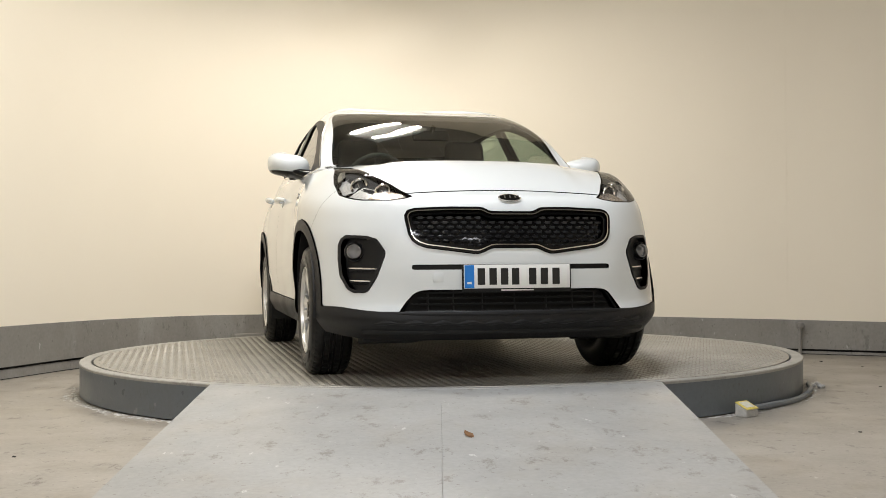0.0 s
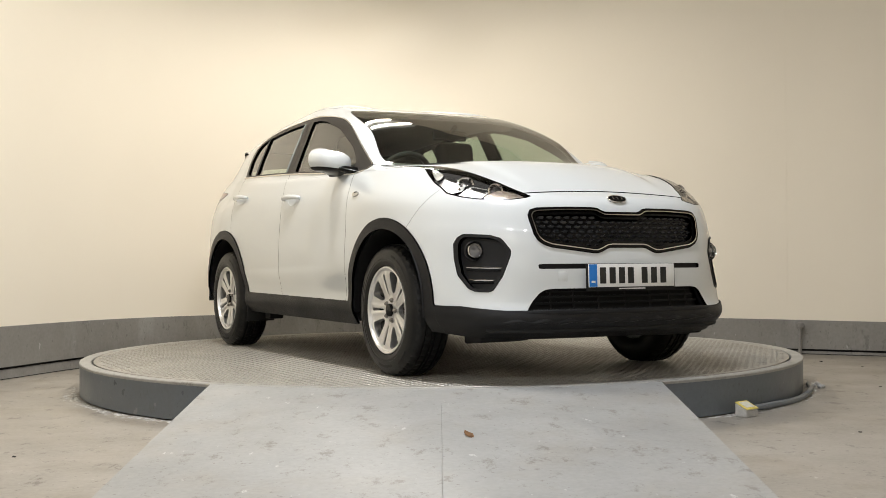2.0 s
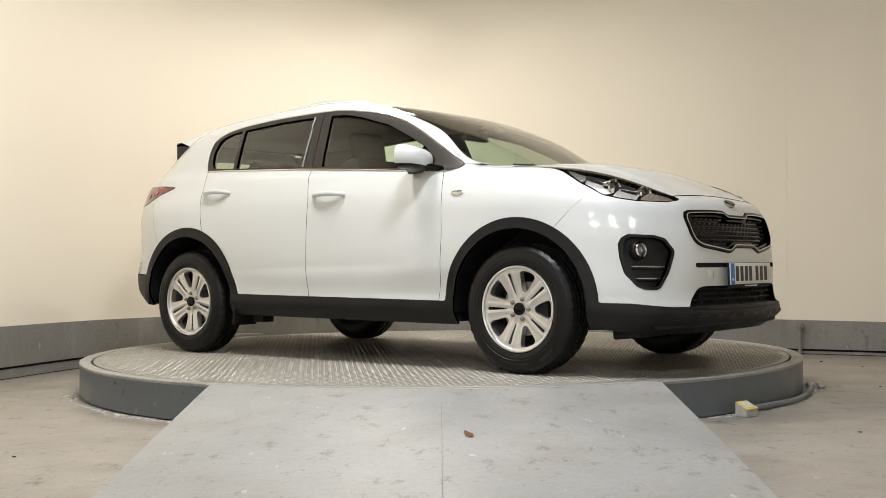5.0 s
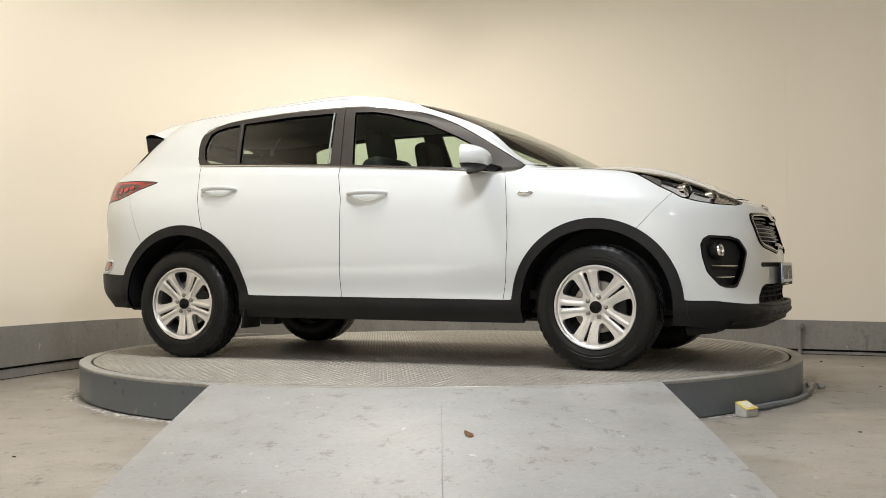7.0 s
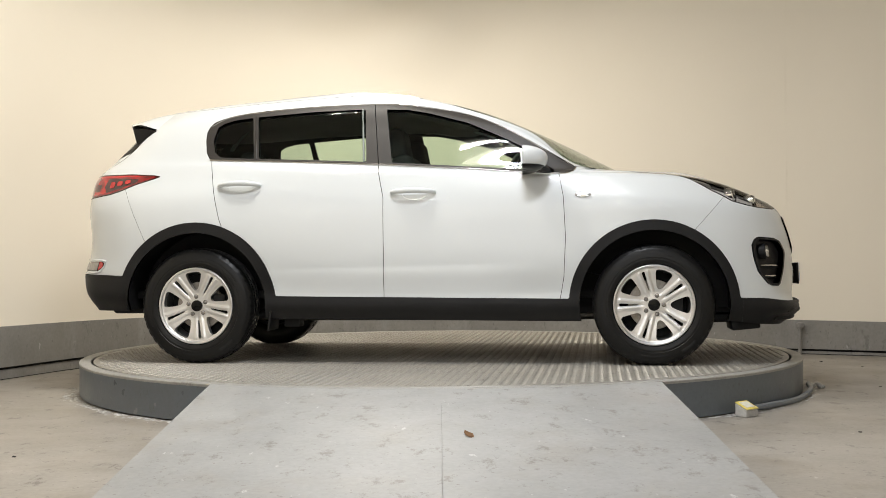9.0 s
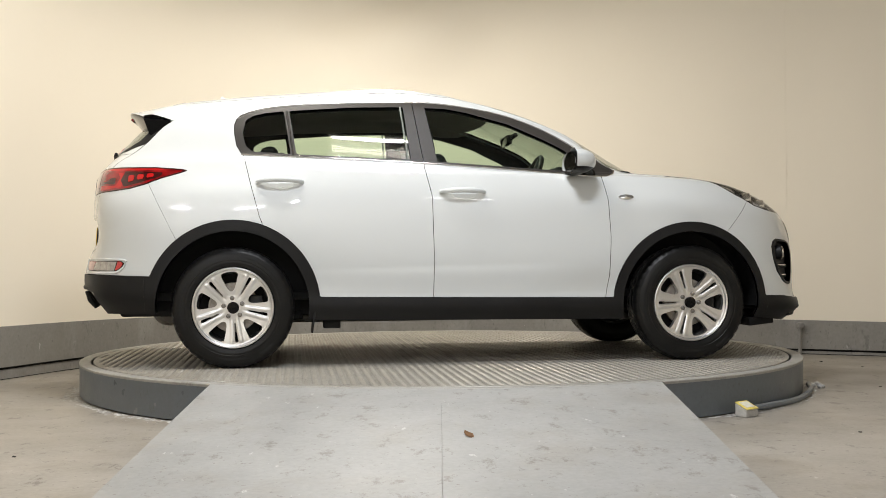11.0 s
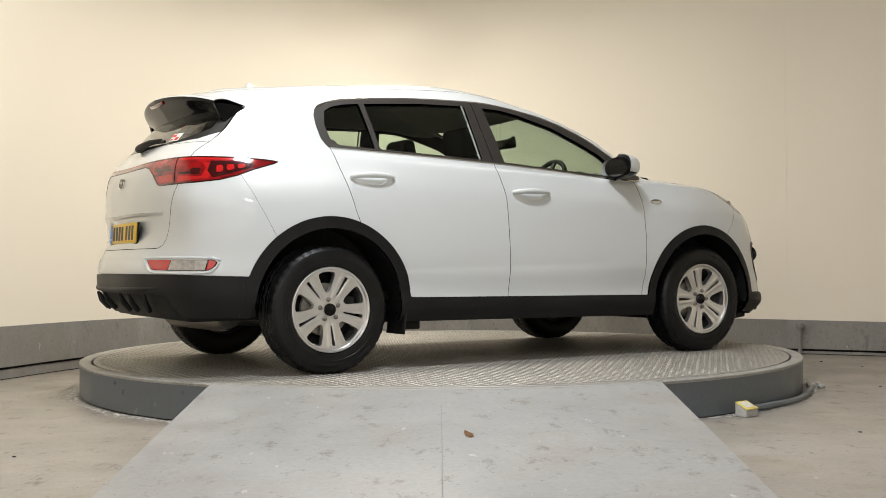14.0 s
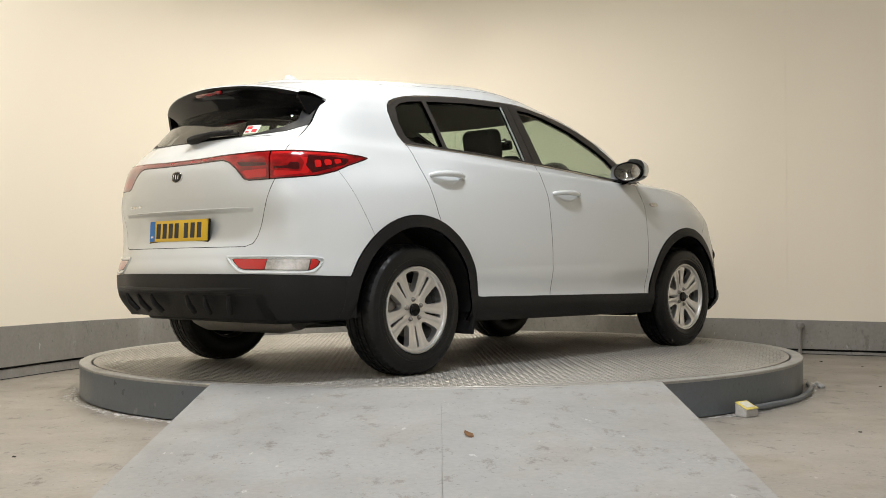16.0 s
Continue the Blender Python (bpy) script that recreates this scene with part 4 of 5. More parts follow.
# ---- side glass and its frames ----
fg, frame_skin = carve(dlo, flank(FRONT_GLASS), 0.0)
rg, frame_skin = carve(frame_skin, flank(REAR_GLASS), 0.0)
qg, frame_skin = carve(frame_skin, flank(QUARTER_GLASS), 0.0)
front_frame, frame_rest = carve(frame_skin, lambda pt: pt.p[:, 0] + 0.245 - (pt.p[:, 2] - 1.17) * -0.14, 0.004)
for s in (-1, 1):
    panel("door_window", shrink(fg, 0.010), GLASS, doors["f", s], s, lip=0.0, label="tinted door window")
    panel("door_window", shrink(rg, 0.010), GLASS, doors["r", s], s, lip=0.0, label="tinted door window")
    panel("quarter_window", shrink(qg, 0.010), PRIVACY, car, s, lip=0.0, label="tinted quarter window")
    panel("window_frame", front_frame, SATIN_FRAME, doors["f", s], s, lip=0.02, label="dark satin window frame")
    panel("window_frame", frame_rest, SATIN_FRAME, doors["r", s], s, lip=0.02, label="dark satin window frame")
    # bright strips under and over the glass
    low = [(-1.29, 1.212), (-1.0, 1.198), (-.623, 1.181), (-.229, 1.161), (.29, 1.127), (.586, 1.101), (.80, 1.089), (.88, 1.10), (.903, 1.127)]
    bm = bmesh.new()
    sweep(bm, [on_flank(a, b, s, 0.002)[0] for a, b in curve_points(low, 5)], 0.0055, 8)
    part("window_strip", bm, CHROME, car, "thin chrome strip under the windows")
    high = [(-1.315, 1.43), (-1.16, 1.493), (-.738, 1.531), (-.3, 1.542), (-.107, 1.532), (.171, 1.489), (.342, 1.439), (.513, 1.363), (.713, 1.246), (.89, 1.138)]
    bm = bmesh.new()
    sweep(bm, [on_flank(a, b, s, -0.001)[0] for a, b in curve_points(high, 5)], 0.0042, 8)
    part("window_strip", bm, CHROME, car, "thin bright strip over the windows")
    for z0, z1, x0, x1 in ((1.213, 1.478, -.995, -1.034), (1.182, 1.510, -.334, -.368)):
        bm = bmesh.new()
        sweep(bm, [on_flank(x0 + (x1 - x0) * k / 6, z0 + (z1 - z0) * k / 6, s, -0.001)[0] for k in range(7)], 0.006, 8)
        part("window_divider", bm, SATIN_FRAME if x0 < -.5 else PALE_CHANNEL, doors["r", s])

# ---- inner lining, so that gaps and openings show dark trim ----
inner = SKIN
for field in (lambda pt: wheel_holes(pt) + 0.02, flank(FRONT_GLASS), flank(REAR_GLASS), flank(QUARTER_GLASS), chart(screen_outline), chart(back_outline), lambda pt: bonnet_field(pt), chart(HEADLAMP), nose(GRILLE), nose(SLOT), nose(FOG), nose(INTAKE)):
    inner = carve(inner, field, 0.0)[1]
headlining, trim_skin = carve(inner, lambda pt: pt.uv[:, 1] - (V10 - 0.05), 0.0)
panel("headlining", shrink(headlining, 0.035), HEADLINER, car, both=True, lip=0.0)
panel("inner_trim", shrink(trim_skin, 0.030), LINING, car, both=True, lip=0.0)
bay, _ = carve(carve(SKIN, bonnet_field, 0.0)[0], lambda pt: pt.p[:, 0] - 0.7, 0.0)
panel("bonnet_liner", shrink(bay, 0.030), LINING, car, both=True, lip=0.0)

# ---- grille ----
gd = nose(GRILLE)
surround, g_rest = carve(grille, lambda pt: 0.013 - gd(pt), 0.0)
bright, g_rest = carve(g_rest, lambda pt: 0.0175 - gd(pt), 0.0)
inner_rim, g_mesh = carve(g_rest, lambda pt: 0.034 - gd(pt), 0.0)
grille_part = panel("grille", shrink(g_mesh, 0.028), GLOSS_BLACK, car, both=True, lip=0.0, label="gloss black honeycomb front grille")
panel("grille_surround", surround, GLOSS_BLACK, grille_part, both=True, out=0.006, lip=0.02)
panel("chrome_frame", bright, CHROME, grille_part, both=True, out=0.008, lip=0.012, label="chrome grille frame")
panel("inner_rim", shrink(inner_rim, 0.006), GLOSS_BLACK, grille_part, both=True, lip=0.03)


def cell_mesh():
    v = [(-.021, 0, 0), (-.010, .0085, 0), (.010, .0085, 0), (.021, 0, 0), (.010, -.0085, 0), (-.010, -.0085, 0), (-.008, .001, .011), (.008, .001, .011)]
    f = [(0, 6, 1), (1, 6, 7, 2), (2, 7, 3), (3, 7, 4), (4, 7, 6, 5), (5, 6, 0)]
    return mesh_from("grille_cell", v, [q[::-1] for q in f], GRILLE_LIT)


cell = cell_mesh()
for row in range(9):
    for col in range(-10, 11):
        y, z = (col + 0.5 * (row % 2)) * 0.0465, 0.640 + row * 0.0235
        if inside(np.array([[abs(y), z]]), GRILLE)[0] < 0.034:
            continue
        p, n = on_nose(y, z, -0.026)
        ob = new("grille_cell", cell)
        ob.parent = grille_part
        ob.matrix_local = facing(p, n)

panel("slot_back", shrink(slot, 0.035), LINING, car, both=True, lip=0.0)
panel("slot_edge", slot, BLACK_PLASTIC, car, both=True, out=-0.012, lip=0.02)
intake_part = panel("lower_intake", shrink(intake, 0.055), LINING, car, both=True, lip=0.0, label="black slatted lower air intake")
for z in (.44, .415, .388, .362):
    bm = bmesh.new()
    w = 0.43 + (0.45 - z) * 1.1
    sweep(bm, [on_nose(w * k / 10, z, -0.028)[0] for k in range(-10, 11)], 0.006, 6)
    part("slat", bm, BLACK_PLASTIC, intake_part)
for y in (-.42, -.30, -.16, 0, .16, .30, .42):
    bm = bmesh.new()
    sweep(bm, [on_nose(y, .345 + .105 * k / 4, -0.034)[0] for k in range(5)], 0.005, 6)
    part("rib", bm, BLACK_PLASTIC, intake_part)

# ---- fog lamp nests ----
fd = nose(FOG)
fog_rim, fog_in = carve(fog, lambda pt: 0.013 - fd(pt), 0.0)
for s in (-1, 1):
    nest = panel("fog_lamp_nest", fog_rim, CLADDING, car, s, out=0.004, lip=0.05, label="black plastic fog lamp surround")
    panel("bezel", shrink(fog_in, 0.030), CLADDING, nest, s, lip=0.0)
    p, n = on_nose(.742 * s, .636, -0.012)
    m = Matrix.Translation(p) @ pose(0, 0, 0, 0, 82, 12 * s)
    bm = bmesh.new()
    lathe(bm, [(.036, -.01), (.036, .018), (.0335, .022), (.031, .018), (.030, -.006)], 36, m, closed=True)
    part("chrome_ring", bm, CHROME, nest, "chrome ring")
    bm = bmesh.new()
    lathe(bm, [(0, -.004), (.030, -.004), (.030, .0), (.020, .008), (0.0, .011)], 32, m)
    part("fog_lamp", bm, material("fog_glass", (.22, .22, .23), .08, .6, 1.0), nest, "round clear fog lamp")
    bm = bmesh.new()
    lathe(bm, [(.040, -.03), (.048, .004), (.044, .010), (.037, -.002)], 36, m, closed=True)
    part("collar", bm, CLADDING, nest)
    for (y0, z0), (y1, z1) in (((.772, .559), (.640, .555)), ((.770, .499), (.667, .497))):
        bm = bmesh.new()
        sweep(bm, [on_nose((y0 + (y1 - y0) * k / 8) * s, z0 + (z1 - z0) * k / 8, -0.016)[0] for k in range(9)], [0.002, .004, .005, .005, .0055, .0055, .005, .004, .002], 8)
        part("chrome_bar", bm, CHROME, nest, "slim chrome bar")
        bm = bmesh.new()
        sweep(bm, [on_nose((y0 + (y1 - y0) * k / 8) * s, z0 + (z1 - z0) * k / 8 - .008, -0.026)[0] for k in range(9)], 0.008, 8)
        part("ledge", bm, CLADDING, nest)

# ---- headlamps ----
hd = chart(HEADLAMP)
for s in (-1, 1):
    housing = panel("headlamp", shrink(head, 0.075), LAMP_HOUSING, car, s, lip=0.0, label="projector headlamp in a dark housing under a clear lens")
    seal, lens = carve(head, lambda pt: 0.006 - hd(pt), 0.0)
    panel("seal", seal, GLOSS_BLACK, housing, s, lip=0.085)
    panel("lens", lens, LENS, housing, s, lip=0.0, label="clear lamp lens")
    tri, _ = carve(head, flank(outline([(1.545, 1.068), (1.60, 1.052), (1.665, 1.028), (1.672, 1.0), (1.655, .998)])), 0.0)
    panel("reflector", shrink(tri, 0.012), SILVER_REFLECTOR, housing, s, lip=0.01, label="silver side reflector")
    blink, _ = carve(head, flank(outline([(1.945, .943), (2.035, .912), (2.06, .893), (2.03, .878), (1.955, .880), (1.938, .905)])), 0.0)
    panel("indicator", shrink(blink, 0.016), worn("faceted_indicator", (.55, .42, .30), (.80, .74, .66), 55, .15, .6, 90, metal=.7), housing, s, lip=0.012, label="faceted amber indicator reflector")
    back, _ = carve(head, flank(outline([(1.66, 1.038), (1.80, 1.0), (1.82, .95), (1.76, .930), (1.68, .965)])), 0.0)
    panel("bowl", shrink(back, 0.030), FACETED, housing, s, lip=0.015, label="silver reflector bowl")
    back, _ = carve(head, flank(outline([(1.83, .978), (1.92, .955), (1.925, .905), (1.87, .893), (1.82, .922)])), 0.0)
    panel("bowl", shrink(back, 0.030), FACETED, housing, s, lip=0.015, label="silver reflector bowl")
    for (x, y, z, r) in ((1.782, .676, .957, .044), (1.909, .582, .925, .039)):
        m = pose(x, y * s, z, 0, 84, 16 * s)
        bm = bmesh.new()
        lathe(bm, [(r, -.03), (r + .001, .014), (r - .004, .019), (r - .011, .013), (r - .013, -.02)], 40, m, closed=True)
        part("chrome_ring", bm, CHROME, housing, "chrome projector ring")
        bm = bmesh.new()
        lathe(bm, [(0, -.025), (r - .010, -.025), (r - .011, -.008), (r * .55, .004), (0, .010)], 36, m)
        part("projector", bm, material("projector_glass", (.20, .20, .21), .04, .6, 1.0), housing, "round projector lens")
        for k in range(3):
            bm = bmesh.new()
            a = math.radians(90 + 120 * k)
            sweep(bm, [m @ Vector((0, 0, .011)), m @ Vector((math.cos(a) * (r - .011), math.sin(a) * (r - .011), -.002))], .0022, 6)
            part("web", bm, CHROME, housing)

# ---- tail lamps ----
u_seam = 3.985
outer_lamp, inner_lamp = carve(lamp, lambda pt: u_seam - pt.uv[:, 0], 0.006)


def uz(keys):
    poly = outline(keys)
    return lambda pt: inside(np.stack([pt.uv[:, 0], pt.p[:, 2]], 1), poly)


def tail_lens(pt, parent, s, both, bits, name):
    rim, core = carve(pt, lambda q: 0.006 - tail_lamp_field(q), 0.0)
    lens = panel(name, rim, RED_DARK, parent, s, both=both, out=0.002, lip=0.03, label="dark-rimmed red tail lamp")
    for keys, mat, tag in bits:
        piece, core = carve(core, uz(keys), 0.0)
        for side in ((-1, 1) if both else (s,)):
            panel("lens_facet", piece, mat, lens, side, lip=0.0, out=0.001, label=tag)
    panel("lens", core, RED_LENS, lens, s, both=both, lip=0.0, out=0.001, label="glossy red lens")
    return lens


OUTER_BITS = [
    ([(3.965, 1.055), (3.90, 1.058), (3.885, 1.075), (3.845, 1.075), (3.845, 1.040), (3.885, 1.040), (3.90, 1.043), (3.965, 1.043)], RED_DARK, "dark red insert"),
    ([(3.80, 1.112), (3.70, 1.110), (3.60, 1.102), (3.62, 1.075), (3.70, 1.050), (3.79, 1.022), (3.815, 1.06)], RED_DARK, "dark red insert"),
    ([(3.98, 1.129), (3.60, 1.126), (3.60, 1.117), (3.98, 1.119)], RED_BRIGHT, "bright red light strip"),
    ([(3.965, 1.035), (3.84, 1.030), (3.82, 1.075), (3.84, 1.105), (3.80, 1.10), (3.805, 1.02), (3.965, 1.005)], RED_BRIGHT, "bright red insert"),
]
INNER_BITS = [([(4.16, 1.085), (4.0, 1.075), (4.0, 1.060), (4.13, 1.062)], RED_DARK, "dark red insert"), ([(4.13, 1.04), (4.0, 1.045), (4.0, 1.005), (4.10, 1.003)], RED_BRIGHT, "bright red insert")]
for s in (-1, 1):
    tl = tail_lens(outer_lamp, car, s, False, OUTER_BITS, "tail_lamp")
    for k, (u0, u1) in enumerate(((3.745, 3.775), (3.695, 3.73), (3.645, 3.68))):
        sq, _ = carve(outer_lamp, uz([(u0, 1.055 + .012 * k), (u1, 1.050 + .010 * k), (u1, 1.088 + .004 * k), (u0, 1.090 + .004 * k)]), 0.0)
        panel("lens_facet", sq, RED_BRIGHT, tl, s, lip=0.0, out=0.0035, label="bright red insert")
tail_lens(inner_lamp, tailgate, 1, True, INNER_BITS, "light_strip")

white_part, red_part = carve(reflector, lambda pt: np.minimum(pt.p[:, 1] - .655, .812 - pt.p[:, 1]), 0.003)
red_part, red_end = carve(red_part, lambda pt: .72 - pt.p[:, 1], 0.0)
for s in (-1, 1):
    ref = panel("rear_reflector", red_part, RED_BRIGHT, car, s, out=0.003, lip=0.012, label="red lower reflector with a clear reversing lamp")
    panel("reflector_end", red_end, RED_BRIGHT, ref, s, out=0.003, lip=0.012)
    panel("reversing_lamp", white_part, worn("ribbed_clear_lens", (.28, .26, .24), (.52, .50, .47), 40, .12, .4, 120, metal=.4), ref, s, out=0.003, lip=0.012, label="clear ribbed reversing lens")
    bm = bmesh.new()
    path = curve_points([(.44, .612), (.48, .575), (.53, .543), (.65, .538), (.805, .538), (.832, .56), (.838, .59), (.82, .612), (.65, .617), (.46, .617)], 4, True)
    sweep(bm, [on_tail(a * s, b, 0.0)[0] for a, b in path + path[:1]], 0.007, 8)
    part("reflector_flange", bm, PAINT, ref)

# ---- rear glass, spoiler, wiper, roof fin ----
black_edge, back_glass = carve(backlight, lambda pt: 0.012 + 0.075 * np.clip((U_END - .38 - pt.uv[:, 0]) / .3, 0, 1) - inside(pt.uv, back_outline), 0.0)
panel("rear_window", back_glass, PRIVACY, tailgate, both=True, lip=0.0, label="dark tinted rear window")
panel("rear_window_border", black_edge, BLACK_PLASTIC, tailgate, both=True, lip=0.004, label="black glass border")


def spoiler_section(k):
    """Profile of the roof spoiler at k, 0 in the middle and 1 at its end: top from roof to tip, then back under to the glass. Points x, y, z."""
    edge = [0, .8, .9, 1.0]
    y_root = np.interp(k, edge, [0, .474, .548, .604])
    x_root = np.interp(k, edge, [-1.503, -1.503, -1.60, -1.668])
    z_root = np.interp(k, [0, .4, .8, .9, 1.0], [1.570, 1.566, 1.545, 1.480, 1.416]) + 0.004
    y_tip = 0.585 * k
    x_tip, z_tip = -2.005 + 0.105 * k**3 + 0.04 * k, 1.520 - 0.050 * k**2 - 0.015 * k**6
    root, tip = np.array([x_root, y_root, z_root]), np.array([x_tip, y_tip, z_tip])
    mid = (root + tip) / 2 + np.array([0, 0, 0.012])
    top = [root + np.array([0.07, -0.014, -0.012]), root, mid, tip + np.array([0.05, 0, 0.006]), tip + np.array([0.008, 0, 0]), tip + np.array([0, 0, -0.008])]
    low = [tip + np.array(d) for d in ((0.004, 0, -0.022), (0.045, 0, -0.066), (0.08, 0, -0.12), (0.115, 0, -0.165))]
    return curve_points(top, 4), curve_points([top[-1]] + low, 4)


def spoiler_skin(name, which, mat, label):
    bm = bmesh.new()
    rows = []
    for i in range(-30, 31):
        s = 1 if i >= 0 else -1
        rows.append([bm.verts.new((q[0], s * q[1], q[2])) for q in spoiler_section(abs(i) / 30)[which]])
    for a, b in zip(rows, rows[1:]):
        for k in range(len(a) - 1):
            bm.faces.new((a[k], a[k + 1], b[k + 1], b[k]))
    return part(name, bm, mat, tailgate, label, angle=60)


spoiler_skin("spoiler", 0, PAINT, "white roof spoiler")
spoiler_skin("spoiler_underside", 1, GLOSS_BLACK, "gloss black spoiler underside")
for s in (-1, 1):
    bm = bmesh.new()
    outer = [(-1.862, .580, 1.438), (-1.76, .596, 1.432), (-1.668, .609, 1.412), (-1.70, .615, 1.380), (-1.79, .622, 1.320), (-1.825, .610, 1.345)]
    rows = [[bm.verts.new((x, s * (y - d), z)) for x, y, z in outer] for d in (0.0, 0.02)]
    for k in range(len(outer)):
        bm.faces.new((rows[0][k], rows[0][(k + 1) % len(outer)], rows[1][(k + 1) % len(outer)], rows[1][k]))
    for r in rows:
        bm.faces.new(r)
    bmesh.ops.triangulate(bm, faces=[f for f in bm.faces if len(f.verts) > 4])
    part("side_fin", bm, GLOSS_BLACK, tailgate, "gloss black side fin")
bm = bmesh.new()
box(bm, (0.02, 0.22, 0.020), pose(-1.986, 0, 1.488, 0, -50, 0), 0.004)
part("brake_light", bm, RED_LENS, tailgate, "red high-level brake light")
bm = bmesh.new()
p0, n0 = on_tail(0.0, 1.222, 0.018)
sweep(bm, [p0 + Vector((0, 0.03, 0)), p0 + Vector((0, -0.02, .004)), on_tail(-.16, 1.236, .03)[0], on_tail(-.30, 1.243, .022)[0]], [.026, .030, .016, .008], 10, 0.8)
part("wiper_arm", bm, BLACK_PLASTIC, tailgate, "black rear wiper")
bm = bmesh.new()
sweep(bm, [on_tail(-.34 + .05 * k, 1.236 + .0015 * k, .013)[0] for k in range(9)], .008, 8)
part("wiper_blade", bm, BLACK_PLASTIC, tailgate)
bm = bmesh.new()
fin = [(-1.28, 1.588), (-1.36, 1.612), (-1.43, 1.648), (-1.45, 1.652), (-1.455, 1.625), (-1.46, 1.565)]
prof = curve_points(fin, 4)
rows = [[bm.verts.new((x, w * (0.004 + 0.028 * (1.70 - z) / 0.09), z)) for x, z in prof] for w in (-1, -.4, .4, 1)]
for a, b in zip(rows, rows[1:]):
    for k in range(len(a) - 1):
        bm.faces.new((a[k], a[k + 1], b[k + 1], b[k]))
bm.faces.new(rows[0]), bm.faces.new(rows[-1])
bmesh.ops.triangulate(bm, faces=[f for f in bm.faces if len(f.verts) > 4])
part("roof_fin", bm, PAINT, car, "white aerial fin")

# ---- badges and plates (marks as plain shapes and bars) ----
def badge(parent, at, w, h):
    p, n = at
    m = facing(p, n) @ Matrix.Diagonal((w, h, 1, 1))
    bm = bmesh.new()
    lathe(bm, [(1.0, -.004), (1.0, .004), (.95, .007), (.88, .005)], 48, m, closed=False)
    ob = part("badge", bm, CHROME, parent, "plain oval chrome-edged badge")
    bm = bmesh.new()
    lathe(bm, [(0, .0045), (.86, .0045), (.84, .0065), (0, .0075)], 48, m)
    part("badge_field", bm, GLOSS_BLACK, ob)
    for x in (-.45, 0, .45):
        bm = bmesh.new()
        box(bm, (.13, .75, .003), m @ pose(x, 0, .0085))
        part("badge_bar", bm, CHROME, ob)
    return ob


badge(car, on_nose(0, .887, .003), .058, .027)
badge(tailgate, on_tail(0, 1.033, .003), .048, .030)


def plate(name, parent, m, mat, label):
    bm = bmesh.new()
    box(bm, (.535, .128, .010), m @ pose(0, -.008, -.006), .003)
    holder = part(name, bm, BLACK_PLASTIC, parent, label)
    bm = bmesh.new()
    box(bm, (.520, .111, .006), m @ pose(0, 0, .001), .002)
    part("plate_face", bm, mat, holder)
    bm = bmesh.new()
    box(bm, (.046, .107, .001), m @ pose(-.2345, 0, .0048))
    part("blue_band", bm, PLATE_BLUE, holder, "plain blue band")
    bm = bmesh.new()
    box(bm, (.022, .010, .001), m @ pose(-.2345, -.030, .0056))
    part("plate_bar", bm, PLATE_WHITE, holder)
    for x in (-.185, -.128, -.072, -.018, .066, .124, .182):
        bm = bmesh.new()
        box(bm, (.036, .078, .001), m @ pose(x + .008, 0, .0048))
        part("plate_bar", bm, INK, holder)
    bm = bmesh.new()
    box(bm, (.16, .006, .001), m @ pose(0, -.064, .0))
    part("plate_bar", bm, STICKER_WHITE, holder)
    return holder


p, _ = on_nose(0, .515, .022)
plate("front_plate", car, facing(p, (1, 0, .03)), PLATE_WHITE, "white number plate with plain dark bars")
plate("rear_plate", tailgate, facing((-2.180, 0, .757), (-1, 0, .06)), PLATE_YELLOW, "yellow number plate with plain dark bars")
for y in (.37, .41, .45, .49):
    p, n = on_tail(y, .893, .002)
    bm = bmesh.new()
    box(bm, (.022, .011, .003), facing(p, n), .001)
    part("script_bar", bm, CHROME, tailgate)
bm = bmesh.new()
sweep(bm, [on_tail(.60 * k / 12, .858, .006)[0] for k in range(-12, 13)], [.005 * (1 - (abs(k) / 12.5) ** 4) for k in range(-12, 13)], 8, .8)
part("gate_ledge", bm, PAINT, tailgate)
p, n = on_tail(-.40, 1.262, .002)
bm = bmesh.new()
box(bm, (.085, .06, .002), facing(p, n), .0005)
st = part("window_sticker", bm, STICKER_WHITE, tailgate, "small square sticker")
for a, b, w, h in ((-.02, .012, .035, .02), (.018, -.012, .03, .022), (-.025, -.018, .02, .01)):
    bm = bmesh.new()
    box(bm, (w, h, .001), facing(p, n) @ pose(a, b, .002))
    part("sticker_patch", bm, STICKER_RED, st)

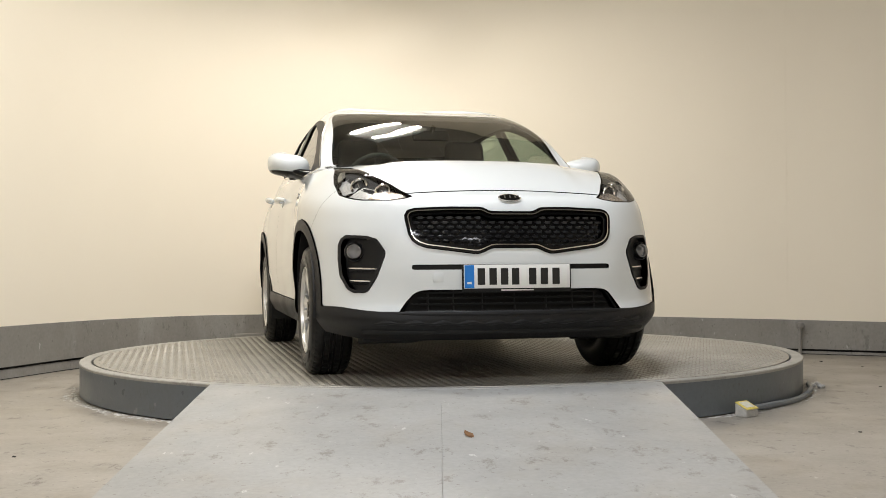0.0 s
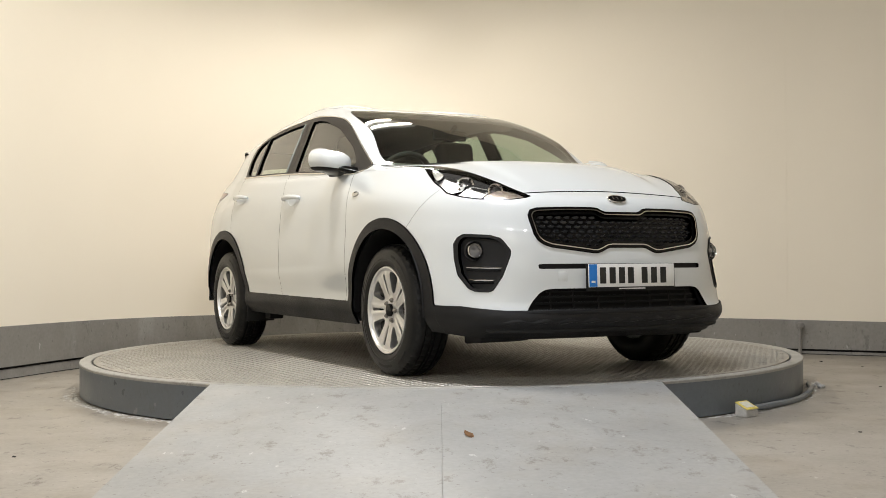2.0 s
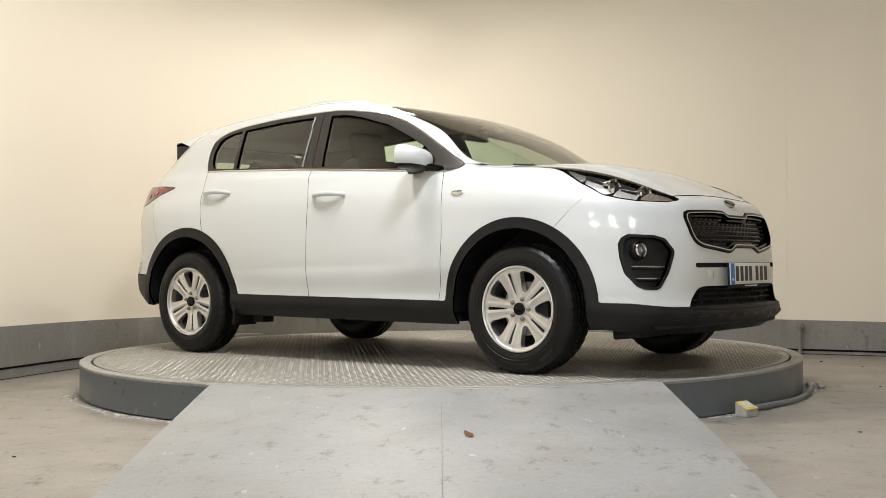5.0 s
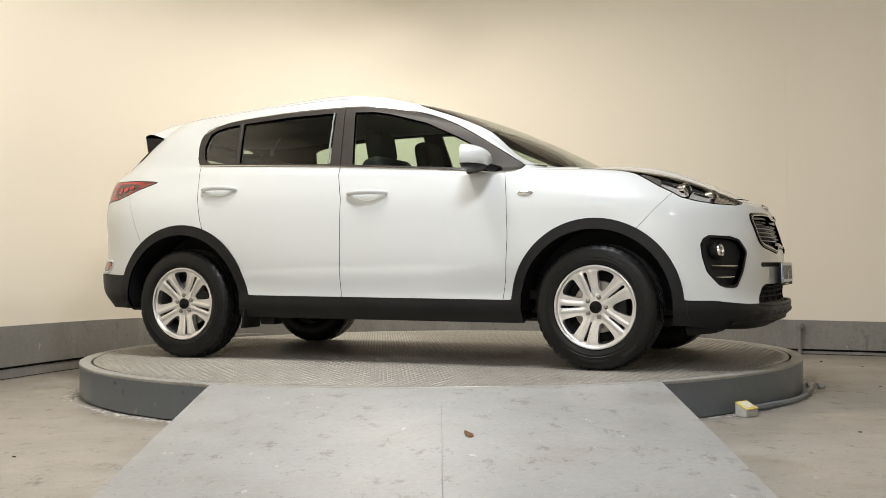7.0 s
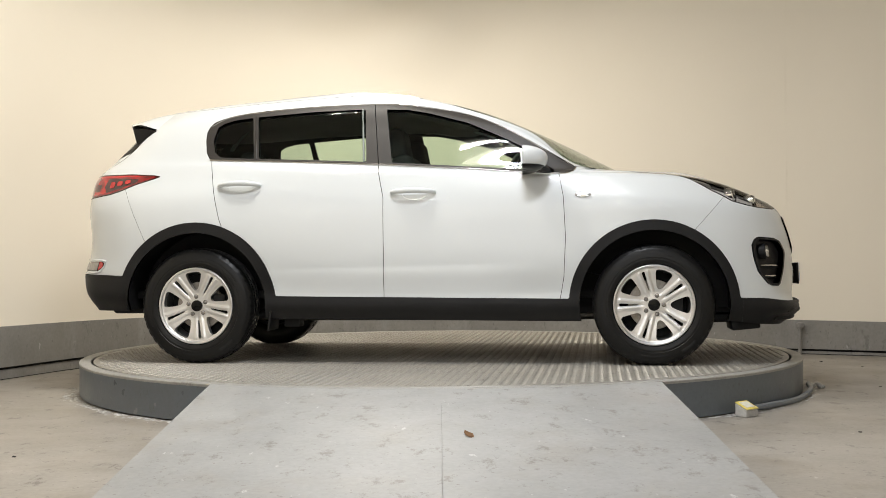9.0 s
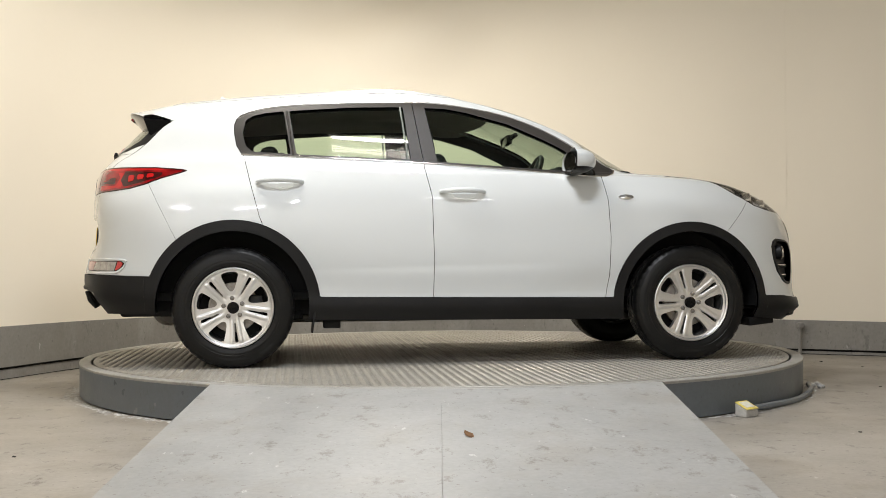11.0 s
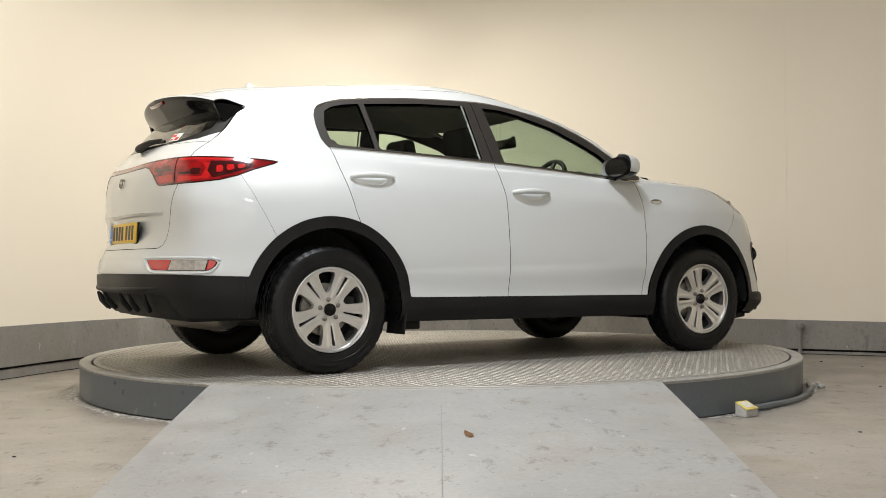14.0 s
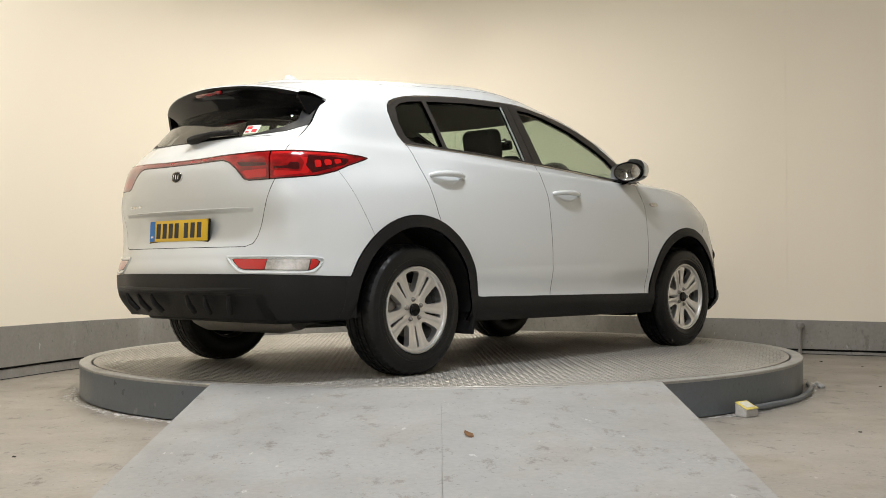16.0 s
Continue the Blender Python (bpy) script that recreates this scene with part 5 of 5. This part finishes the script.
# ---- handles, indicators, mirrors ----
for s in (-1, 1):
    for key, x0, x1, z in (("f", -.162, .103, .990), ("r", -1.201, -.943, 1.045)):
        mid = (x0 + x1) / 2
        p, n = on_flank(mid, z, s)
        m = facing(p, n)
        flip = 1 if m.to_3x3().col[0].x > 0 else -1
        # cup behind the grip
        bm = bmesh.new()
        lathe(bm, [(0, -.016), (.5, -.014), (.85, -.004), (1.0, .0008), (1.03, .0012)], 40, m @ pose(.01 * flip, -.010, 0) @ Matrix.Diagonal((.072, .034, 1, 1)), caps=False)
        cup = part("handle_cup", bm, PAINT, doors[key, s])
        bm = bmesh.new()
        pts = curve_points([(-.128, 0, .003), (-.11, 0, .020), (-.06, 0, .036), (0, .001, .040), (.06, 0, .036), (.11, 0, .020), (.130, 0, .003)], 4)
        sweep(bm, [m @ Vector(q) for q in pts], [.010 + .007 * math.sin(math.pi * i / (len(pts) - 1)) for i in range(len(pts))], 12, 1.0)
        part("door_handle", bm, PAINT, doors[key, s], "white pull handle")
        if key == "f" and s < 0:
            bm = bmesh.new()
            lathe(bm, [(0, .0), (.009, .0), (.009, .003), (0, .0035)], 20, m @ pose(-.108 * flip, .004, .024))
            part("lock", bm, SILVER_REFLECTOR, doors[key, s])
    p, n = on_flank(.945, .962, s, .001)
    bm = bmesh.new()
    lathe(bm, [(0, -.004), (1.0, -.004), (1.0, .002), (.9, .006), (0, .010)], 32, facing(p, n) @ Matrix.Diagonal((.046, .016, 1, 1)))
    ind = part("side_indicator", bm, SILVER_REFLECTOR, car, "clear side indicator lamp")

    # door mirror: shell, dark base, arm and glass
    arm_p, arm_n = on_flank(.72, 1.115, s)
    bm = bmesh.new()
    sweep(bm, [(.74, s * .80, 1.105), (.735, s * .835, 1.112), (.715, s * .87, 1.122), (.70, s * .905, 1.135)], [.045, .038, .032, .03], 12, .6)
    mirror = part("door_mirror", bm, GLOSS_BLACK, doors["f", s], "white door mirror on a black arm")
    mm = pose(.640, s * .912, 1.163, 0, 0, -7 * s)

    def shell(front, low, high, scale=1.0):
        bm = bmesh.new()
        n_a, n_b = 28, 10
        rows = []
        for j in range(n_b + 1):
            v = low + (high - low) * j / n_b
            row = []
            for i in range(n_a + 1):
                a = math.pi * (i / n_a)
                # half egg: open at the back, bulged ahead
                y, x = math.cos(a), math.sin(a)
                h = math.cos(v)
                yy = math.copysign(abs(y) ** 0.75, y) * 0.122 * abs(h) ** 0.55
                xx = x ** 0.8 * 0.150 * abs(h) ** 0.8 + front
                zz = math.copysign(abs(math.sin(v)) ** 0.8, math.sin(v)) * 0.070
                row.append(bm.verts.new(mm @ (Vector((xx, -s * yy, zz + 0.012 * (-y * 1.0))) * scale)))
            rows.append(row)
        for a, b in zip(rows, rows[1:]):
            for k in range(n_a):
                bm.faces.new((a[k], a[k + 1], b[k + 1], b[k]))
        bmesh.ops.remove_doubles(bm, verts=bm.verts, dist=1e-4)
        return bm

    cap = part("mirror_shell", shell(-.04, -.55, math.pi / 2 - .02), PAINT, mirror, "white mirror shell")
    part("mirror_base", shell(-.04, -math.pi / 2 + .02, -.55), GLOSS_BLACK, mirror, "black mirror underside")
    bm = bmesh.new()
    lathe(bm, [(0, 0), (.96, 0), (1.0, .006), (1.0, .02)], 36, mm @ pose(-.036, 0, 0, 0, 90, 0) @ Matrix.Diagonal((.066, .104, 1, 1)))
    part("mirror_rim", bm, GLOSS_BLACK, mirror)
    bm = bmesh.new()
    lathe(bm, [(0, 0), (1.0, 0), (1.0, -.002), (0, -.003)], 36, mm @ pose(-.039, 0, 0, 0, 90, 0) @ Matrix.Diagonal((.055, .092, 1, 1)))
    part("mirror_glass", bm, material("mirror_silver", (.9, .9, .9), .02, 1.0), mirror, "mirror glass")

# ---- wheels ----
def tyre_mesh():
    bm = bmesh.new()
    seg, R = 168, 0.343
    prof = [(.205, -.095), (.225, -.104), (.255, -.112), (.290, -.111), (.318, -.102), (.333, -.088), (.340, -.074), (.3425, -.055), (.3425, -.052), (.335, -.050), (.335, -.043), (.343, -.041), (.343, -.016), (.335, -.014), (.335, -.006), (.343, -.004), (.343, .004), (.335, .006), (.335, .014), (.343, .016), (.343, .041), (.335, .043), (.335, .050), (.3425, .052), (.3425, .055), (.340, .074), (.333, .088), (.318, .102), (.312, .1055), (.290, .111), (.268, .1135), (.266, .1115), (.255, .1125), (.240, .109), (.233, .106), (.229, .099), (.227, .085)]
    rows = []
    for r, z in prof:
        row = []
        for k in range(seg):
            a = 2 * math.pi * k / seg
            rr = r
            if r > .325 and abs(z) > .06 and k % 4 == 0:
                rr -= .0045
            if r > .34 and abs(z) < .045 and (k + int(abs(z) * 100)) % 6 == 0:
                rr -= .005
            y = rr * math.sin(a)
            row.append(bm.verts.new((rr * math.cos(a), max(y, -.3365) if y < -.3365 else y, z)))
        rows.append(row)
    for a, b in zip(rows, rows[1:]):
        for k in range(seg):
            bm.faces.new((a[k], a[(k + 1) % seg], b[(k + 1) % seg], b[k]))
    return bm


def alloy_face():
    """The rim's face on a polar grid, with five windows and five slots cut through."""
    nr, na = 44, 300
    rs, an = np.linspace(.020, .222, nr), np.arange(na) * 2 * np.pi / na
    p = np.zeros((nr, na, 3))
    for i, r in enumerate(rs):
        dish = np.interp(r, [.02, .04, .075, .14, .19, .205, .212, .222], [.078, .078, .074, .082, .088, .088, .092, .090])
        p[i, :, 0], p[i, :, 1], p[i, :, 2] = r * np.cos(an), r * np.sin(an), dish
    f = [(i * na + j, (i + 1) * na + j, (i + 1) * na + (j + 1) % na, i * na + (j + 1) % na) for i in range(nr - 1) for j in range(na)]
    P = p.reshape(-1, 3)
    # crown of the spokes: each prong rises along its middle
    ang = np.arctan2(P[:, 1], P[:, 0])
    r = np.hypot(P[:, 0], P[:, 1])
    k = np.round(ang / (2 * np.pi / 5)) * (2 * np.pi / 5)
    rad, tan = r * np.cos(ang - k), r * np.sin(ang - k)
    half = np.interp(r, [.05, .10, .16, .20], [.014, .017, .021, .026])
    P[:, 2] += np.clip(1 - ((np.abs(tan) - half) / .014) ** 2, 0, 1) * .004 * np.clip((r - .05) / .03, 0, 1) * np.clip((.212 - r) / .02, 0, 1)
    n = np.tile([0, 0, 1.0], (len(P), 1))
    face = Patch(P, n, P[:, :2].copy(), f)
    window = outline([(.092, .0), (.102, .016), (.130, .029), (.165, .042), (.186, .047), (.197, .037), (.201, .017), (.202, .0), (.201, -.017), (.197, -.037), (.186, -.047), (.165, -.042), (.130, -.029), (.102, -.016)], 3)
    gash = outline([(.085, .0), (.092, .0040), (.15, .0062), (.186, .0090), (.193, .006), (.195, 0), (.193, -.006), (.186, -.0090), (.15, -.0062), (.092, -.0040)], 2)

    def field(pt):
        q = pt.uv
        ang, r = np.arctan2(q[:, 1], q[:, 0]), np.hypot(q[:, 0], q[:, 1])
        step = 2 * np.pi / 5
        a = ang - np.round(ang / step) * step
        b = ang - (np.floor(ang / step) + 0.5) * step
        return np.maximum(inside(np.stack([r * np.cos(a), r * np.sin(a)], 1), gash), inside(np.stack([r * np.cos(b), r * np.sin(b)], 1), window))

    return carve(face, field, 0.0)[1]


FACE = alloy_face()


def face_mesh():
    pt = FACE
    bm = bmesh.new()
    vs = [bm.verts.new(q) for q in pt.p]
    for f in pt.f:
        bm.faces.new([vs[i] for i in f])
    rim = [e for e in bm.edges if len(e.link_faces) == 1]
    made = bmesh.ops.extrude_edge_only(bm, edges=rim)["geom"]
    for v in made:
        if isinstance(v, bmesh.types.BMVert):
            v.co.z -= .038
    return bm


def wheel(x, y, turn):
    """A wheel whose outer face looks away from the car; the tyre's flat at the bottom stays put while the rim takes its own turn."""
    s = 1 if y > 0 else -1
    thing = new("wheel")
    thing.parent = car
    base = pose(x, y, HUB, 90 if s < 0 else -90, 0, 0) @ (pose(0, 0, 0) if s < 0 else pose(0, 0, 0, 0, 0, 180))
    thing.matrix_local = base
    part("tyre", tyre_mesh(), RUBBER, thing, "worn black road tyre", angle=18)
    for a0, a1, r in ((30, 62, .288), (150, 205, .288), (255, 285, .288), (66, 74, .288), (300, 318, .300)):
        bm = bmesh.new()
        sweep(bm, [(r * math.cos(math.radians(a)), r * math.sin(math.radians(a)), .1108) for a in np.linspace(a0, a1, 14)], .0085, 6, .16)
        part("sidewall_mark", bm, BLACK_PLASTIC, thing)
    m = pose(0, 0, 0, 0, 0, turn)
    bm = face_mesh()
    bmesh.ops.transform(bm, matrix=m, verts=bm.verts)
    rim = part("alloy_rim", bm, ALLOY, thing, "silver five-twin-spoke alloy rim", angle=28)
    bm = bmesh.new()
    lathe(bm, [(.227, .090), (.2285, .098), (.226, .105), (.221, .107), (.215, .104), (.211, .090), (.208, .066)], 96, caps=False)
    part("rim_lip", bm, ALLOY, thing)
    # inner rim, coloured dark for the shadow behind the spokes
    bm = bmesh.new()
    lathe(bm, [(.208, .066), (.205, .05), (.196, .03), (.190, -.06), (.205, -.095), (.218, -.10), (.218, -.095), (.20, -.09)], 96, caps=False)
    part("barrel", bm, BARREL_SHADED, thing)
    bm = bmesh.new()
    lathe(bm, [(.07, .0), (.140, .0), (.142, .004), (.142, .018), (.140, .022), (.07, .022)], 64, closed=True)
    part("brake_disc", bm, CAST_IRON, thing, "dull brake disc")
    bm = bmesh.new()
    box(bm, (.075, .14, .07), pose(.125, 0, .02, 0, 0, 0), .012)
    part("brake_caliper", bm, BLACK_PLASTIC, thing)
    bm = bmesh.new()
    lathe(bm, [(0, -.02), (.19, -.02), (.19, -.03), (0, -.03)], 48)
    part("back_plate", bm, LINING, thing)
    bm = bmesh.new()
    lathe(bm, [(0, .0), (.075, .0), (.075, .075), (0, .076)], 40)
    part("hub", bm, ALLOY, thing)
    bm = bmesh.new()
    lathe(bm, [(.0, .078), (.033, .078), (.033, .088), (.030, .092), (.0, .094)], 36)
    cap = part("centre_cap", bm, GLOSS_BLACK, thing, "gloss black centre cap")
    for k in range(5):
        a = math.radians(turn + 36 + 72 * k)
        bm = bmesh.new()
        lathe(bm, [(.0, .06), (.013, .06), (.013, .0805), (.0095, .0815), (.0095, .087), (.006, .091), (.0, .091)], 12, pose(.0545 * math.cos(a), .0545 * math.sin(a), 0))
        part("wheel_nut", bm, STEEL_DULL, thing)
    return thing


wheel(FRONT_AXLE, -.795, 36)
wheel(REAR_AXLE, -.800, -12)
wheel(FRONT_AXLE, .795, 50)
wheel(REAR_AXLE, .800, 5)

# ---- wheel wells and underside ----
for x, r in ((FRONT_AXLE, .412), (REAR_AXLE, .422)):
    for s in (-1, 1):
        bm = bmesh.new()
        rows = []
        for k in range(25):
            a = math.radians(-4 + 188 * k / 24)
            rows.append([bm.verts.new((x + q * math.cos(a), s * y, HUB + .005 + q * math.sin(a))) for y, q in ((.905, r + .006), (.86, r + .012), (.62, r + .02), (.60, r - .02), (.60, .10))])
        for a, b in zip(rows, rows[1:]):
            for k in range(4):
                bm.faces.new((a[k], a[k + 1], b[k + 1], b[k]))
        part("wheel_well", bm, BLACK_PLASTIC, car)
bm = bmesh.new()
box(bm, (1.75, 1.56, .06), pose(0, 0, .285), .015)
part("floor_pan", bm, BLACK_PLASTIC, car)
bm = bmesh.new()
box(bm, (4.0, 1.16, .10), pose(0, 0, .33), .02)
part("chassis", bm, BLACK_PLASTIC, car)
bm = bmesh.new()
box(bm, (.9, 1.1, .05), pose(1.62, 0, .245, 0, -2, 0), .012)
part("undertray", bm, BLACK_PLASTIC, car)
for s in (-1, 1):
    bm = bmesh.new()
    box(bm, (.10, .10, .05), pose(-.78, s * .74, .235, 0, 0, 0), .008)
    part("jacking_block", bm, BLACK_PLASTIC, car)
    bm = bmesh.new()
    box(bm, (.012, .20, .15), pose(-.885, s * .80, .265, 0, 8, 0), .004)
    part("mud_flap", bm, BLACK_PLASTIC, car)
    bm = bmesh.new()
    sweep(bm, [(-1.335, s * .62, .31), (-1.30, s * .40, .29), (-1.2, s * .1, .31)], [.035, .03, .04], 10)
    part("suspension_arm", bm, STEEL_DULL, car)
    bm = bmesh.new()
    sweep(bm, [(-1.36, s * .68, .225), (-1.37, s * .56, .235), (-1.38, s * .38, .262), (-1.38, s * .16, .272)], [.030, .024, .030, .036], 10, .7)
    part("suspension_arm", bm, BLACK_PLASTIC, car, "dark rear suspension arm")
    bm = bmesh.new()
    sweep(bm, [(-1.50, s * .66, .26), (-1.46, s * .62, .245), (-1.20, s * .60, .25), (-.95, s * .56, .285)], [.02, .026, .026, .03], 10)
    part("trailing_arm", bm, BLACK_PLASTIC, car, "dark rear trailing arm")
    bm = bmesh.new()
    sweep(bm, [(1.335, s * .62, .29), (1.28, s * .40, .27), (1.2, s * .2, .28)], [.03, .03, .04], 10)
    part("suspension_arm", bm, STEEL_DULL, car)
    bm = bmesh.new()
    box(bm, (.16, .28, .05), pose(1.86, s * .55, .215, 0, -6, 0), .01)
    part("air_deflector", bm, BLACK_PLASTIC, car)
bm = bmesh.new()
sweep(bm, [(-1.72, -.42, .285), (-1.74, -.30, .285), (-1.76, .30, .285), (-1.74, .42, .285)], [.07, .10, .10, .07], 20, .72)
part("exhaust_silencer", bm, STEEL_DULL, car, "dull steel exhaust silencer")
bm = bmesh.new()
sweep(bm, curve_points([(-1.74, .2, .27), (-1.3, .12, .24), (-.6, .10, .235), (.6, .08, .24), (1.1, 0, .25)], 5), .032, 12)
part("exhaust_pipe", bm, STEEL_DULL, car, "dull steel exhaust pipe")
# ribs of the rear lower bumper
for y in (-.46, -.30, -.16, .16, .30, .46):
    bm = bmesh.new()
    sweep(bm, [on_tail(y * 1.0, .43, .008)[0], on_tail(y * .96, .385, .010)[0], on_tail(y * .90, .34, .006)[0]], [.008, .016, .014], 8)
    part("bumper_rib", bm, CLADDING, car)
bm = bmesh.new()
sweep(bm, [on_tail(.62 * k / 14, .450 + .012 * abs(k / 14) ** 2, .002)[0] for k in range(-14, 15)], [.016 * (1 - .7 * (abs(k) / 14) ** 4) for k in range(-14, 15)], 10)
part("bumper_ridge", bm, CLADDING, car)
bm = bmesh.new()
sweep(bm, [on_nose(.70 * k / 16, .262, .004)[0] for k in range(-16, 17)], .016, 8)
part("chin_lip", bm, BLACK_PLASTIC, car)
bm = bmesh.new()
sweep(bm, [on_nose(.60 * k / 18, .340 + .004 * abs(k / 18) ** 3, .001)[0] for k in range(-18, 19)], [.015 * (1 - .6 * (abs(k) / 18) ** 6) for k in range(-18, 19)], 10)
part("intake_lip", bm, CLADDING, car, "rounded black lip under the air intake")
bm = bmesh.new()
sweep(bm, [on_nose(.66 * k / 30, .300 + .004 * math.sin(k * 1.1), .001)[0] for k in range(-30, 31)], [.011 + .003 * math.sin(k * 1.1 + 1) for k in range(-30, 31)], 8)
part("lower_ridge", bm, CLADDING, car)
p, n = on_nose(-.37, .512, -.0012)
bm = bmesh.new()
box(bm, (.050, .046, .004), facing(p, n), .0015)
part("towing_cover", bm, PAINT, car, "small square towing-eye cover")

# ---- cabin ----
bm = bmesh.new()
prof = [(1.15, .85), (1.10, 1.10), (.95, 1.125), (.72, 1.115), (.62, 1.06), (.60, .95), (.68, .80), (.80, .60), (1.1, .5)]
prof = curve_points(prof, 3)
rows = [[bm.verts.new((x - (0.05 * (w / .70) ** 2), w, z)) for x, z in prof] for w in (-.74, -.5, -.25, 0, .25, .5, .74)]
for a, b in zip(rows, rows[1:]):
    for k in range(len(a) - 1):
        bm.faces.new((a[k], a[k + 1], b[k + 1], b[k]))
part("dashboard", bm, DASH, car, "dark moulded dashboard")
bm = bmesh.new()
box(bm, (.18, .34, .05), pose(.70, -.36, 1.135, 0, 12, 0), .02)
part("instrument_hood", bm, DASH, car)
bm = bmesh.new()
box(bm, (2.9, 1.45, .05), pose(-.35, 0, .40), .01)
part("cabin_floor", bm, LINING, car)
bm = bmesh.new()
box(bm, (1.4, .24, .22), pose(0, 0, .55), .03)
part("console", bm, DASH, car)
bm = bmesh.new()
wm = pose(.47, -.36, 1.075, 0, -65, 0)
sweep(bm, [wm @ Vector((.185 * math.cos(a), .185 * math.sin(a), 0)) for a in (2 * math.pi * k / 40 for k in range(41))], .016, 10, caps=False)
wheel_part = part("steering_wheel", bm, DASH, car, "black steering wheel")
bm = bmesh.new()
lathe(bm, [(0, -.03), (.07, -.03), (.065, .01), (0, .02)], 28, wm)
part("horn_pad", bm, DASH, wheel_part)
for a in (0, 180, 270):
    bm = bmesh.new()
    box(bm, (.13, .035, .018), wm @ pose(0, 0, 0, 0, 0, a) @ pose(.115, 0, 0), .006)
    part("spoke", bm, DASH, wheel_part)


def seat(x, y, w, rear=False):
    """A seat with cushion, leaning backrest and headrest."""
    bm = bmesh.new()
    box(bm, (.52, w, .16), pose(x + .22, y, .66, 0, -6, 0), .05, 4)
    s = part("seat", bm, FABRIC, car, "black cloth seat")
    top = 1.15 if not rear else 1.10
    bm = bmesh.new()
    box(bm, (.15, w * .96, .66), pose(x - .09, y, .92, 0, -17, 0), .055, 4)
    part("backrest", bm, FABRIC, s)
    heads = [y] if not rear else [y - w * .30, y, y + w * .30]
    for k, hy in enumerate(heads):
        z = 1.315 if not rear else 1.215
        bm = bmesh.new()
        box(bm, (.11, .27 if not rear else .25, .20 if not rear else .15), pose(x - .215, hy, z, 0, -10, 0), .045, 4)
        part("headrest", bm, FABRIC, s)
        for d in (-.06, .06):
            bm = bmesh.new()
            sweep(bm, [(x - .185, hy + d, z - .17), (x - .21, hy + d, z - .05)], .007, 8)
            part("headrest_post", bm, CHROME, s)


seat(.02, -.37, .52)
seat(.02, .37, .52)
seat(-.92, 0, 1.30, True)
bm = bmesh.new()
box(bm, (.035, .235, .065), pose(.40, 0, 1.385, 0, -12, 0), .014, 3)
inner_mirror = part("cabin_mirror", bm, GLOSS_BLACK, car, "black rear-view mirror")
bm = bmesh.new()
sweep(bm, [(.41, 0, 1.395), (.45, 0, 1.42), (.475, 0, 1.432)], .015, 10)
part("stalk", bm, GLOSS_BLACK, inner_mirror)
bm = bmesh.new()
box(bm, (.55, 1.20, .03), pose(-1.60, 0, 1.10), .01)
part("parcel_shelf", bm, FABRIC, car)
# windscreen wipers at the foot of the glass
for y0, y1 in ((.10, -.48), (.60, .08)):
    bm = bmesh.new()
    pts = []
    for k in range(9):
        y = y0 + (y1 - y0) * k / 8
        a = abs(y)
        x = np.interp(a, [0, .25, .44, .58, .68], [1.175, 1.165, 1.115, 1.045, .975]) - .035 - .004 * k
        z = 1.152 - .05 * a * a + .035 * .55 + .0022 * k
        pts.append((x, y, z - .044))
    sweep(bm, pts, .009, 8)
    part("wiper", bm, BLACK_PLASTIC, car, "black windscreen wiper")


# ---- what moves: the deck turns, and the car with it ----
TURN = [(0.0, -76.76), (1.0, -69.17), (2.0, -61.58), (3.0, -53.93), (4.0, -46.28), (5.25, -36.77), (6.5, -27.31), (7.5, -19.73), (8.25, -13.96), (9.0, -8.13), (10.25, 1.72), (11.5, 11.58), (12.5, 19.45), (13.25, 25.26), (14.0, 31.13), (15.0, 38.96), (16.0, 46.95)]
CAR_X, CAR_Y = -0.0193, 0.1581      # the turning axis in car space


def motions():
    walk(disc, [(t, pose(0, 0, DECK, 0, 0, a)) for t, a in TURN])
    walk(car, [(t, pose(0, 0, DECK, 0, 0, a) @ pose(-CAR_X, -CAR_Y, 0.003)) for t, a in TURN])


motions()
